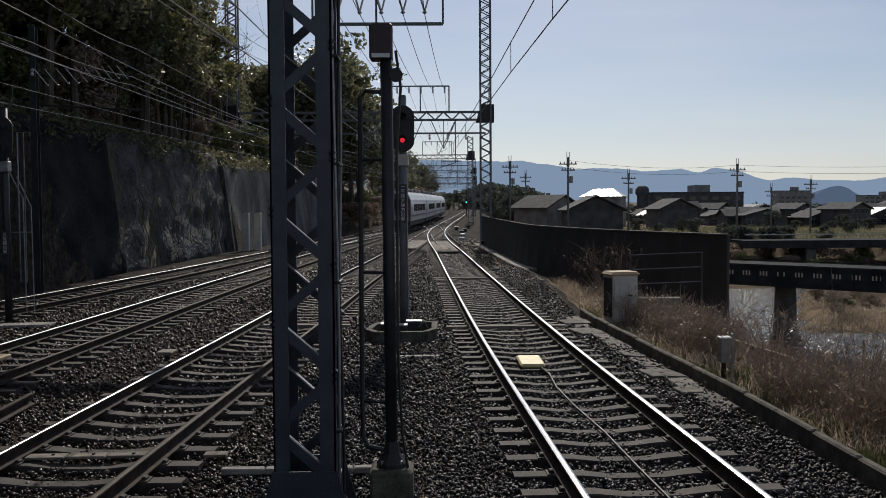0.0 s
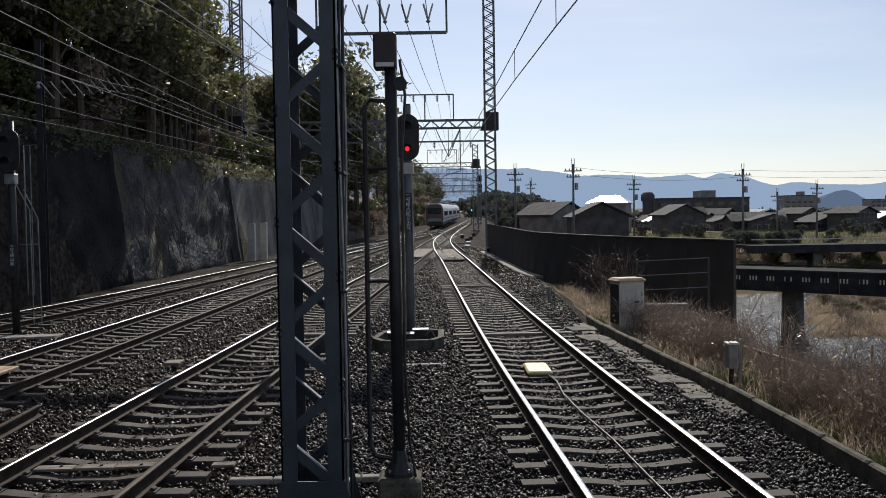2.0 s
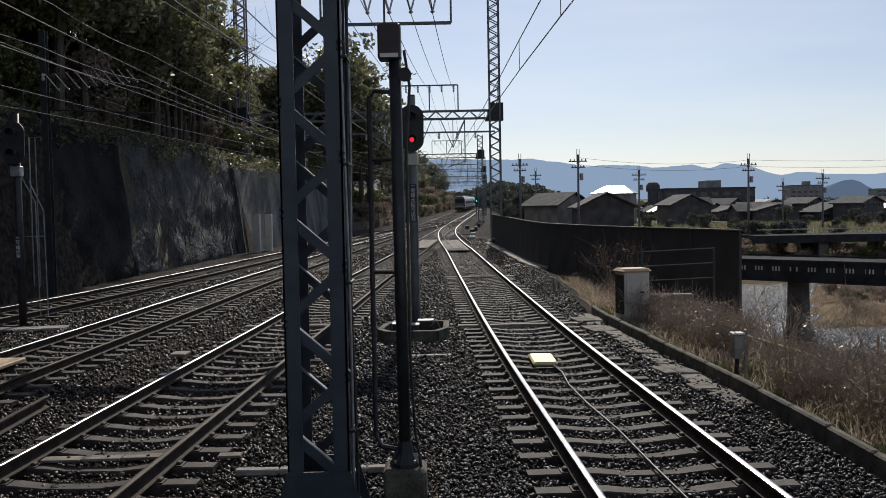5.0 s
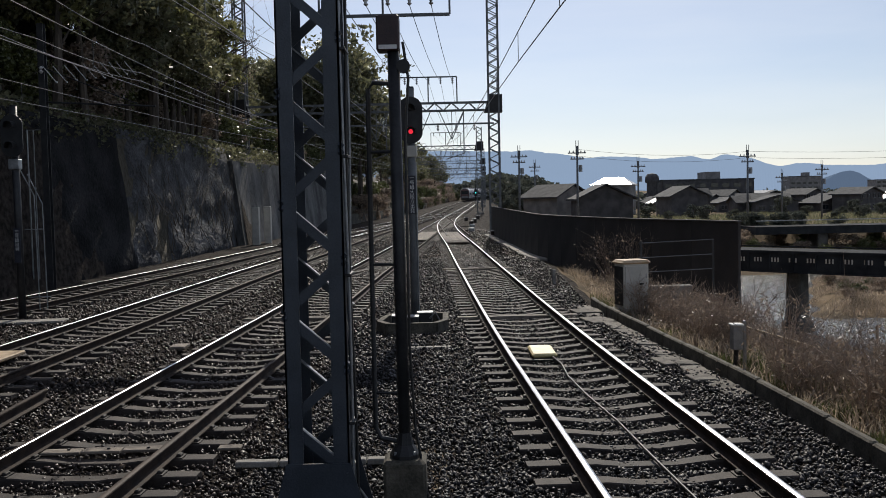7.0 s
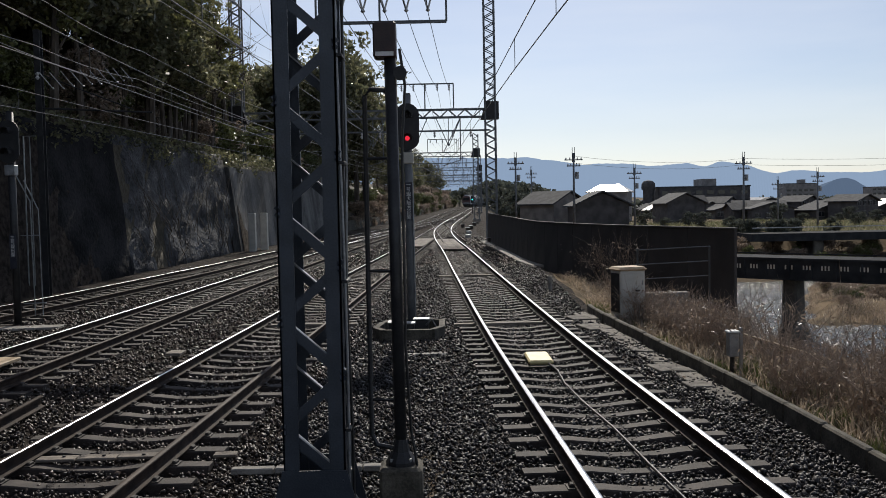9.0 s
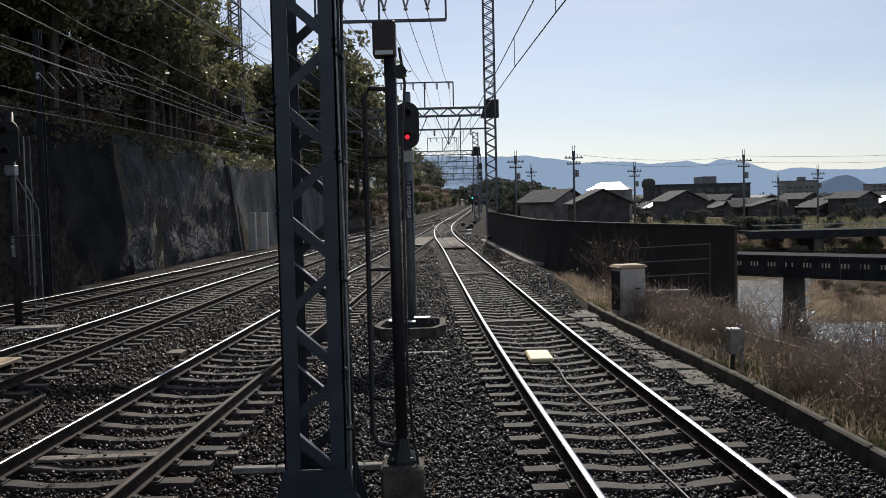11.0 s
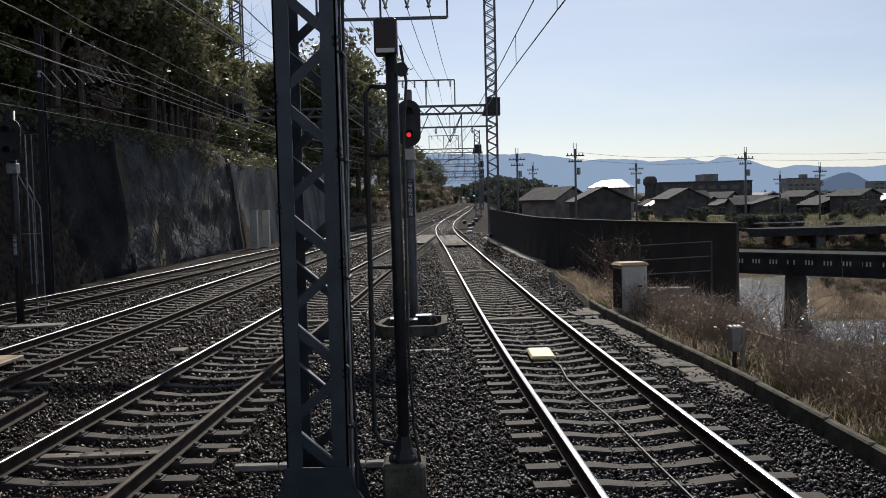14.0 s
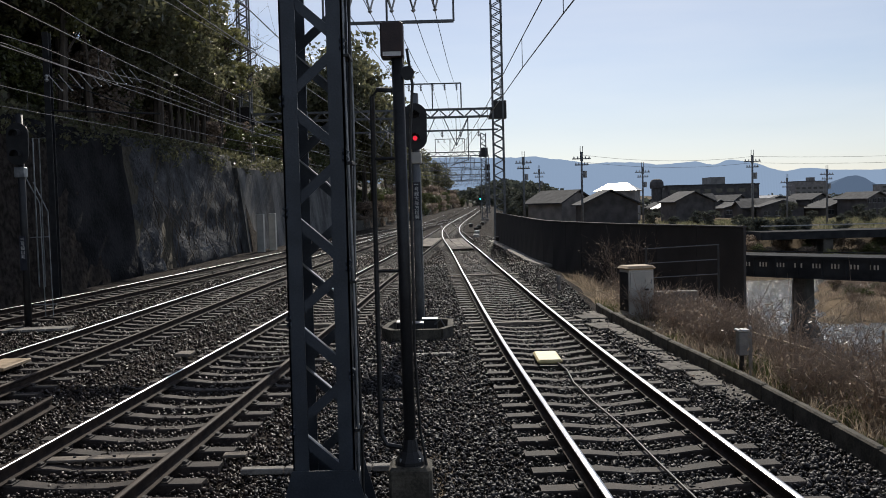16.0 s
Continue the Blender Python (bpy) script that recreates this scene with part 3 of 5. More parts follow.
# ---- right edge: trough, barrier ----
def trough():
    t = thing("cable_trough", "concrete cable trough with loose lids along the track edge", "cable trough", kind="structure")
    y = 4.0
    lid = Shape().box((0, 0, 0), (0.34, 0.98, 0.05), bevel=0.012).mesh("trough_lid", [M_LID])
    s = Shape()
    while y < 22:
        h = -math.degrees(math.atan2(KERB(y + 1) - KERB(y), 1))
        part("kerb_block", Shape().box((0, 0, 0), (0.10, 0.985, 0.34), bevel=0.02), M_KERB, t, at=pose(KERB(y) + 0.03, y, -0.165 + random.uniform(-0.01, 0.01), 0, 0, h))
        if y > 11:
            part("trough_lid", lid, None, t, at=pose(KERB(y) - 0.22 + random.uniform(-0.03, 0.03), y, -0.2 + random.uniform(-0.02, 0.02), random.uniform(-3, 3), random.uniform(-4, 4), h + random.uniform(-4, 4)))
        y += 1.0


trough()
BARRIER = smoothcurve([(24, 7.8), (29.5, 5.95), (38, 4.35), (50, 3.75), (65, 3.25)])


def barrier():
    t = thing("noise_barrier", "tall dark brown panel barrier between railway and river", "barrier wall", kind="structure")
    ys = [24 + 2.0 * i for i in range(21)]
    for a, b in zip(ys, ys[1:]):
        p, q = Vector((BARRIER(a), a, 0)), Vector((BARRIER(b), b, 0))
        d = (q - p).length
        c = (p + q) / 2
        top = 1.62 + 0.008 * max(0, a - 38)
        low = min(ground_z(c.x + 0.4, c.y), ground_z(c.x - 0.4, c.y)) - 0.3
        part("barrier_panel", Shape().box((0, 0, 0), (0.09, d - 0.015, top - low), bevel=0.01), M_BARRIER, t,
             at=pose(c.x, c.y, (top + low) / 2, 0, 0, -math.degrees(math.atan2(q.x - p.x, q.y - p.y))))
        part("coping", Shape().box((0, 0, 0), (0.14, d - 0.01, 0.05), bevel=0.01), M_TIMBER, t, at=pose(c.x, c.y, top + 0.025, 0, 0, -math.degrees(math.atan2(q.x - p.x, q.y - p.y))))
    for a in np.arange(39, 64, 2.0):
        part("footing", Shape().box((0, 0, 0), (0.5, 1.98, 0.25), bevel=0.02), M_CONC, t, "pale concrete footing",
             at=pose(BARRIER(a) - 0.32, a, grade(a) - 0.28, 0, 0, -math.degrees(math.atan2(BARRIER(a + 1) - BARRIER(a - 1), 2))))


barrier()


# ---- masts and gantries ----
def lattice(parent, h, w, d, step, leg, t, web, material, name="lattice", z0=0.0, one_way=False):
    """Four angle legs and flat web bars round them."""
    for sx, sy in ((-1, -1), (1, -1), (1, 1), (-1, 1)):
        part("leg", Shape().angle((sx * w / 2, sy * d / 2, z0), (sx * w / 2, sy * d / 2, h), leg, t, -sx, -sy), material, parent)
    corners = [(-1, -1), (1, -1), (1, 1), (-1, 1)]
    for k in range(4):
        a, b = corners[k], corners[(k + 1) % 4]
        z, flip = z0 + 0.1, k % 2
        while z + step < h:
            p = ((a if flip else b)[0] * w / 2, (a if flip else b)[1] * d / 2, z)
            q = ((b if flip else a)[0] * w / 2, (b if flip else a)[1] * d / 2, z + step)
            part("web_bar", Shape().bar(p, q, *web), material, parent)
            flip = not flip if not one_way else flip
            z += step


def near_mast():
    m = thing("catenary_mast", "blue-grey painted steel lattice mast bolted to its base", "lattice mast", at=(-1.065, 7.45, -0.3))
    w = 0.5
    for sx, sy in ((-1, -1), (1, -1), (1, 1), (-1, 1)):
        part("leg", Shape().angle((sx * w / 2, sy * w / 2, 0.1), (sx * w / 2, sy * w / 2, 10.5), 0.128, 0.014, -sx, -sy), M_STEEL, m)
    corners = [(-1, -1), (1, -1), (1, 1), (-1, 1)]
    for k in range(4):
        a, b = corners[k], corners[(k + 1) % 4]
        n = Vector(((a[0] + b[0]) / 2, (a[1] + b[1]) / 2, 0))
        flip, z = k % 2, 0.47
        while z < 10:
            p, q = (a, b) if flip else (b, a)
            p, q = Vector((p[0] * w / 2, p[1] * w / 2, z)), Vector((q[0] * w / 2, q[1] * w / 2, z + 0.44))
            d = (q - p).normalized()
            up = n.cross(d)
            up = up if up.z > 0 else -up
            o = -n * 0.02
            bar = Shape().bar(p + o, q + o, 0.012, 0.075, up=up)
            # pale flange on bars falling to the right only, painting their sunlit edge
            if p.x - q.x > 0.1:
                bar.bar(p + o - n * 0.03 + up * 0.034, q + o - n * 0.03 + up * 0.034, 0.06, 0.012, slot=1, up=up)
            part("web_bar", bar, [M_STEEL, M_GALV], m)
            flip, z = not flip, z + 0.44
    for y0, y1 in ((-0.264, -0.252), (0.252, 0.264)):
        part("gusset_plate", Shape().prism([(-0.42, 0.0), (0.42, 0.0), (0.26, 0.58), (-0.26, 0.58)], y0, y1), M_STEEL, m)
    for x in (-0.26, 0.26):
        part("stiffener", Shape().prism([(x - 0.006, 0.0), (x + 0.006, 0.0), (x + 0.006, 0.5), (x - 0.006, 0.5)], -0.25, 0.25), M_STEEL, m)
    part("base_block", Shape().box((0, 0, -0.12), (1.1, 1.1, 0.3), bevel=0.03), M_CONC, m, "concrete footing")
    for k, (x, z0) in enumerate(((0.268, 0.1), (0.285, 0.2), (0.275, 0.3))):
        pts = [(x + 0.015 * math.sin(z * (1.1 + 0.3 * k) + k), -0.22 + 0.12 * k, z) for z in np.arange(z0, 8.5, 0.45)]
        part("conduit", Shape().tube([(x + 0.25, -0.1, 0.0)] + pts, 0.012, 6), M_GALV if k != 1 else M_CABLE, m, "thin cable strapped to the leg", smooth=True)
    for z in (0.9, 2.1, 3.05, 3.9):
        part("strap", Shape().box((0.275, -0.1, z), (0.05, 0.28, 0.025), bevel=0.004), M_BLACK, m)


near_mast()


def portal(name, y, x0, x1, h, gy=0.0, first=False):
    m = thing(name, "grey steel lattice gantry carrying overhead wires across the tracks", "catenary gantry", at=(0, y, grade(y) - 0.3), group="overhead line gantries")
    fine = y < 100
    for x in (x0, x1):
        col = part("column", Shape().box((x, 0, 0.1), (1.1, 1.1, 0.3), bevel=0.04), M_CONC, m, "lattice column on a concrete foot")
        s = Shape()
        w = 0.72
        for sx, sy in ((-1, -1), (1, -1), (1, 1), (-1, 1)):
            s.bar((x + sx * w / 2, sy * w / 2, 0), (x + sx * w / 2, sy * w / 2, h + (9.5 if fine else 2.5)), 0.11, 0.11)
        z, step = 0.2, 0.75
        while z < h + (8.6 if fine else 2):
            for sy in (-1, 1):
                s.bar((x - w / 2, sy * w / 2, z), (x + w / 2, sy * w / 2, z + step / 2), 0.07, 0.06)
                s.bar((x + w / 2, sy * w / 2, z + step / 2), (x - w / 2, sy * w / 2, z + step), 0.07, 0.06)
            z += step
        part("lattice", s, M_FARSTEEL, col)
        part("corner_plate", Shape().prism([(x - 0.7, h - 0.75), (x + 0.6, h - 0.75), (x + 0.6, h + 0.5), (x - 0.3, h + 0.5)] if x > 0 else [(x - 0.6, h - 0.75), (x + 0.7, h - 0.75), (x + 0.3, h + 0.5), (x - 0.6, h + 0.5)], -0.4, 0.4), M_BLACK, m, "dark corner plate")
    s = Shape()
    for dz in (0, -0.55):
        for dy in (-0.3, 0.3):
            s.bar((x0, dy, h + dz), (x1, dy, h + dz), 0.1, 0.1)
    x, up = x0, True
    while x < x1 - 0.6:
        for dy in (-0.3, 0.3):
            s.bar((x, dy, h - 0.55 if up else h), (x + 0.6, dy, h if up else h - 0.55), 0.05, 0.05)
        x, up = x + 0.6, not up
    part("beam", s, M_FARSTEEL, m)
    f = Shape()
    fx0, fx1 = x1 - 6.7, x1 - 2.6
    for x in (fx0, (fx0 + fx1) / 2, fx1):
        f.bar((x, 0, h), (x, 0, h + 1.85), 0.09, 0.09)
    f.bar((fx0, 0, h + 1.85), (fx1, 0, h + 1.85), 0.09, 0.09)
    part("feeder_frame", f, M_FARSTEEL, m)
    for i in range(5):
        part("insulator", Shape().lathe([(0.03, 0), (0.09, -0.08), (0.03, -0.14), (0.09, -0.22), (0.03, -0.28), (0.08, -0.36), (0.03, -0.45)], (fx0 + 0.4 + i * 0.85, 0, h + 1.8), 8), M_PORC, m)
    for x in (x1 - 3.0, x1 - 5.4, x1 - 8.4):
        part("drop_frame", Shape().bar((x - 0.9, 0, h - 0.55), (x, 0, h - 2.6), 0.06, 0.06).bar((x + 0.9, 0, h - 0.55), (x, 0, h - 2.6), 0.06, 0.06).bar((x, 0, h - 0.55), (x, 0, h - 2.6), 0.05, 0.05), M_FARSTEEL, m)
    part("lower_beam", Shape().bar((x0, 0, h - 1.5), (x1, 0, h - 1.5), 0.09, 0.12), M_FARSTEEL, m)
    for i in range(7):
        part("insulator", Shape().lathe([(0.03, 0), (0.1, -0.1), (0.03, -0.2), (0.1, -0.3), (0.03, -0.42)], (x1 - 1.4 - i * 1.3, 0, h - 1.55), 8), M_PORC, m)
    for c in (RIGHT, FAST):
        x = c(y)
        part("registration_arm", Shape().tube([(x + 1.2, 0, h - 0.6), (x + 1.2, 0, 5.6 + 0.3)], 0.04, 6).tube([(x + 1.2, 0, 5.9), (x - 0.1, 0, 5.5)], 0.03, 6).tube([(x + 1.2, 0, h - 0.6), (x, 0, 6.5)], 0.03, 6), M_FARSTEEL, m)


portal("gantry", 65.0, -14.4, 3.6, 9.5)
portal("gantry", 127, -10.5, 4.9, 9.6)
portal("gantry", 190, -7.5, 8.0, 9.6)
portal("gantry", 255, -5.0, 11.0, 9.6)
portal("gantry", 320, -3.0, 14.0, 9.6)


# ---- signals ----
def ladder_signal_post():
    p = thing("signal_post", "dark painted signal post with ladder rail on a concrete block", "signal post", at=(-0.385, 7.6, -0.3))
    part("block", Shape().box((0, 0, 0.2), (0.36, 0.35, 0.62), bevel=0.025), M_KERB, p, "weathered concrete block")
    part("post", Shape().tube([(0, 0, 0.5), (-0.02, 0, 3.95)], 0.052, 14), M_DARKPOST, p, smooth=True)
    for z in (1.05, 2.15, 3.1):
        part("rung", Shape().tube([(0, 0, z), (-0.25, 0.06, z)], 0.014, 6), M_DARKPOST, p)
    part("foot", Shape().lathe([(0.13, 0.51), (0.13, 0.54), (0.075, 0.62), (0.055, 0.72)], (0, 0, 0), 10), M_BLACK, p)
    for a in (45, 135, 225, 315):
        part("bolt", Shape().tube([(0.11 * math.cos(radians(a)), 0.11 * math.sin(radians(a)), 0.5), (0.11 * math.cos(radians(a)), 0.11 * math.sin(radians(a)), 0.57)], 0.014, 6), M_GALV, p)
    part("cable", Shape().tube([(0.06, -0.03, 4.0), (0.1, -0.02, 3.7), (0.065, -0.03, 3.2), (0.06, -0.03, 1.5), (0.09, -0.04, 0.8), (0.2, -0.1, 0.1)], 0.012, 6), M_CABLE, p)
    part("label_strip", Shape().box((-0.06, -0.102, 3.95), (0.15, 0.008, 0.035)), M_WHITE, p)
    part("box", Shape().box((-0.06, 0, 4.07), (0.19, 0.2, 0.29), bevel=0.012), M_BROWN, p, "rusty brown equipment box")
    part("disc", Shape().lathe([(0.02, 0.05), (0.05, 0.03), (0.057, 0.0), (0.057, -0.05)], (0.06, 0, 3.80), 16, "y"), M_BLACK, p, "round black disc lamp")
    part("ladder_rail", Shape().tube([(0, 0, 3.66), (-0.2, 0.05, 3.68), (-0.245, 0.06, 3.62), (-0.25, 0.06, 2.0), (-0.25, 0.06, 0.75), (-0.2, 0.05, 0.66), (0, 0, 0.63)], 0.022, 8), M_DARKPOST, p, smooth=True)


ladder_signal_post()


def letters(text, parent, x, y, z, size, step, material):
    """Upright column of characters on a plate that faces the viewer."""
    for i, ch in enumerate(text):
        c = bpy.data.curves.new("character", "FONT")
        c.body, c.size, c.align_x, c.align_y, c.extrude = ch, size, "CENTER", "CENTER", 0.002
        o = new("character_curve", c)
        dg = bpy.context.evaluated_depsgraph_get()
        me = bpy.data.meshes.new_from_object(o.evaluated_get(dg))
        bpy.data.objects.remove(o)
        me.materials.clear()
        me.materials.append(material)
        part("character", me, None, parent, at=pose(x, y, z - i * step, 90, 0, 0))


def departure_signal(x, y, lamp, text, post_mat, z_plate=3.12):
    s = thing("departure_signal", "black two-lamp departure signal on a post, red lit" if lamp is M_RED else "black unlit departure signal on a dark post", "railway signal", at=(x, y, -0.3), group="departure signals")
    part("post", Shape().tube([(0, 0, 0), (0, 0, 5.05)], 0.085, 14), post_mat, s, smooth=True)
    n = 24
    ring = [(0.255 * math.cos(2 * math.pi * k / n), 0.25 * math.sin(2 * math.pi * k / n) + (0.24 if k < n / 2 else -0.24)) for k in range(n)]
    part("backboard", Shape().prism([(u, v + 4.37) for u, v in ring], -0.14, -0.1), M_BLACK, s)
    part("lamp_housing", Shape().box((0, -0.02, 4.37), (0.3, 0.22, 0.8), bevel=0.03), M_BLACK, s)
    part("cap", Shape().tube([(0, 0, 4.85), (0, 0, 5.08)], 0.075, 12), M_BLACK, s)
    for z, m in ((4.6, M_BLACK), (4.13, lamp)):
        hood = Shape()
        pts = [(0.11 * math.cos(a), 0.11 * math.sin(a)) for a in np.linspace(radians(-20), radians(200), 12)]
        for (x0, z0), (x1, z1) in zip(pts, pts[1:]):
            hood.add([(x0, -0.14, z + z0), (x1, -0.14, z + z1), (x1, -0.34, z + z1 - 0.01), (x0, -0.34, z + z0 - 0.01), (x0 * 0.94, -0.14, z + z0 * 0.94), (x1 * 0.94, -0.14, z + z1 * 0.94), (x1 * 0.94, -0.34, z + z1 * 0.94 - 0.01), (x0 * 0.94, -0.34, z + z0 * 0.94 - 0.01)],
                     [(0, 1, 2, 3), (4, 7, 6, 5), (3, 2, 6, 7)])
        part("hood", hood, M_BLACK, s)
        part("lens", Shape().lathe([(0.05, -0.14), (0.045, -0.16), (0.02, -0.17)], (0, 0, z), 16, "y"), m, s)
    part("junction_box", Shape().box((0.0, -0.02, 3.72), (0.24, 0.2, 0.24), bevel=0.015), M_CAB if lamp is M_RED else M_GALV, s)
    part("name_plate", Shape().box((0, -0.1, z_plate - 0.31), (0.155, 0.012, 0.8), bevel=0.003), M_SIGN, s, "dark plate with white characters")
    letters(text, s, 0, -0.1085, z_plate + 0.035 if len(text) > 6 else z_plate, 0.1, 0.098, M_WHITE)
    part("rung_frame", Shape().tube([(0.09, 0, 3.6), (0.28, 0.25, 3.0), (0.3, 0.25, 0.3)], 0.014, 6).tube([(0.1, 0.35, 3.5), (0.42, 0.35, 2.8), (0.44, 0.35, 0.3)], 0.014, 6).tube([(0.05, 0.2, 2.2), (0.45, 0.3, 2.2)], 0.012, 6).tube([(0.05, 0.2, 0.6), (0.55, 0.3, 0.6)], 0.014, 6) if lamp is not M_RED else Shape().tube([(0.09, 0, 3.5), (0.09, -0.06, 2.4), (0.09, -0.02, 0.3)], 0.014, 6), M_GALV, s)
    return s


departure_signal(-0.69, 19.2, M_RED, "一号線大阪方出発", M_FARSTEEL)
departure_signal(-9.93, 21, M_BLACK, "三号線出発", M_DARKPOST, 2.15)


def signal_pit():
    p = thing("signal_base_frame", "octagonal concrete kerb round track-side junction boxes", "concrete base", at=(-0.66, 18.3, -0.25))
    pts = [(-0.5, -0.75), (0.42, -0.75), (0.62, -0.3), (0.62, 0.75), (0.2, 1.0), (-0.4, 1.0), (-0.62, 0.4), (-0.7, -0.35)]
    for a, b in zip(pts, pts[1:] + pts[:1]):
        part("kerb_piece", Shape().bar((*a, 0.12), (*b, 0.12), 0.12, 0.26), M_KERB, p)
    for x, y, w, d, h in ((-0.1, -0.2, 0.34, 0.3, 0.3), (0.2, 0.1, 0.3, 0.26, 0.34), (-0.35, 0.15, 0.24, 0.3, 0.28)):
        box = part("junction_box", Shape().box((x, y, h / 2), (w, d, h), bevel=0.02), M_BLACK, p)
        part("lid", Shape().box((x, y, h + 0.012), (w + 0.03, d + 0.03, 0.025), bevel=0.006), M_GALV, box, "pale metal lid")
    part("hose", Shape().tube([(0.3, -0.1, 0.25), (0.42, -0.2, 0.38), (0.5, -0.05, 0.2), (0.46, 0.2, 0.05)], 0.018, 8), M_GALV, p)


signal_pit()


# ---- cabinet and small posts on the right ----
def cabinet():
    c = thing("relay_cabinet", "weathered cream relay cabinet with a rounded lid", "cabinet", at=(4.28, 20.9, -0.25), rz=14)
    part("body", Shape().box((0, 0, 0.56), (0.62, 0.5, 1.05), bevel=0.012), M_CAB, c)
    part("lid", Shape().box((0, 0, 1.12), (0.72, 0.6, 0.09), bevel=0.035, top=0.94), M_TAN, c, "tan lid")
    part("door", Shape().box((0.0, -0.257, 0.57), (0.54, 0.02, 0.92), bevel=0.004), M_CAB, c)
    part("side_panel", Shape().box((-0.315, 0, 0.57), (0.02, 0.44, 0.9), bevel=0.004), M_DARKPOST, c, "dark panel over the left side")
    for z in (0.35, 0.8):
        part("hinge", Shape().tube([(0.24, -0.275, z - 0.05), (0.24, -0.275, z + 0.05)], 0.014, 6), M_GALV, c)
    part("handle", Shape().box((0.12, -0.28, 0.62), (0.1, 0.03, 0.04), bevel=0.008), M_BLACK, c)
    part("plinth", Shape().box((0, 0, -0.05), (0.8, 0.66, 0.2), bevel=0.02), M_CONC, c)


cabinet()


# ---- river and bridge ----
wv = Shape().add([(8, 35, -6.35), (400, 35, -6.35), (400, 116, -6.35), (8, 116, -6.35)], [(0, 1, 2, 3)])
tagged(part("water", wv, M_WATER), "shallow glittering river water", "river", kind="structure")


def bridge():
    b = thing("girder_bridge", "dark steel plate girder bridge on a stone pier across the river", "bridge", at=(22.2, 57, 0), rz=-45)
    for y in (-1.3, 1.3):
        girder = part("girder", Shape().box((4, y, -1.97), (56, 0.2, 1.14)), M_GIRDER, b)
        for z in (-1.372, -2.572):
            part("flange", Shape().box((4, y, z), (56, 0.4, 0.06)), M_GIRDER, girder)
        for i in range(36):
            part("stiffener", Shape().box((-20 + i * 1.45, y - 0.15 if y < 0 else y + 0.15, -1.97), (0.06, 0.14, 1.06)), M_GIRDER, girder)
    part("deck", Shape().box((4, 0, -1.3), (56, 3.0, 0.14)), M_GIRDER, b)
    for x in (0.0, 21):
        pier = part("pier", Shape().box((x, 0, -4.85), (0.95, 1.5, 4.5), bevel=0.1, top=0.86), M_PIER, b)
        # pale slab added to paint the sunlit left side of the pier
        part("lit_side", Shape().prism([(x - 0.62, -7.1), (x - 0.5, -7.1), (x - 0.43, -2.65), (x - 0.47, -2.65)], -0.6, 0.6), M_CONC, pier, "pale slab painting the lit left side of the pier")
        part("cutwater", Shape().box((x, 0, -6.3), (1.7, 2.4, 1.5), bevel=0.2, top=0.75), M_PIER, pier)
    # pale plates stand for daylight seen through gaps in the girder
    for i in range(46):
        for k in range(3):
            part("slot", Shape().box((-18 + i * 1.13 + 0.2 * k, -1.42, -1.8), (0.085, 0.03, 0.27)), M_PALEROOF, b, "small pale plate standing for daylight through a gap")
    part("walkway_rail", Shape().tube([(-24, -1.5, -0.95), (32, -1.5, -0.95)], 0.035, 5), M_GIRDER, b)


bridge()


# ---- town ----
def utility_pole(x, y, z0, z1):
    p = thing("utility_pole", "grey concrete utility pole with crossarms", "utility pole", at=(x, y, z0), group="utility poles")
    h = z1 - z0
    part("pole", Shape().tube([(0, 0, 0), (0, 0, h)], 0.19, 8, r1=0.12), M_FARSTEEL, p, smooth=True)
    for dz in (0.9, 1.7):
        part("crossarm", Shape().box((0, 0, h - dz), (2.4 if dz < 1 else 1.8, 0.14, 0.14)), M_FARSTEEL, p)
        for u in (-1.0, -0.5, 0.5, 1.0):
            part("pin", Shape().lathe([(0.07, 0), (0.09, 0.12), (0.04, 0.26)], (u * (1 if dz < 1 else 0.75), 0, h - dz + 0.07), 6), M_PORC, p)
    for u in (-0.16, 0.16):
        part("prong", Shape().tube([(u, 0, h - 1.2), (u, 0, h + 0.75)], 0.045, 5), M_FARSTEEL, p)
    part("transformer", Shape().tube([(0.42, 0, h - 3.4), (0.42, 0, h - 2.5)], 0.26, 10), M_GALV, p)
    return p


for x, y, z in ((17.57, 120, 9.1), (10.7, 130, 9.2), (18.9, 190, 9.7), (32.0, 150, 8.1), (43.4, 130, 8.6), (63.2, 170, 6.1), (66.5, 160, 7.2)):
    utility_pole(x, y, PLAIN - 0.1, z)


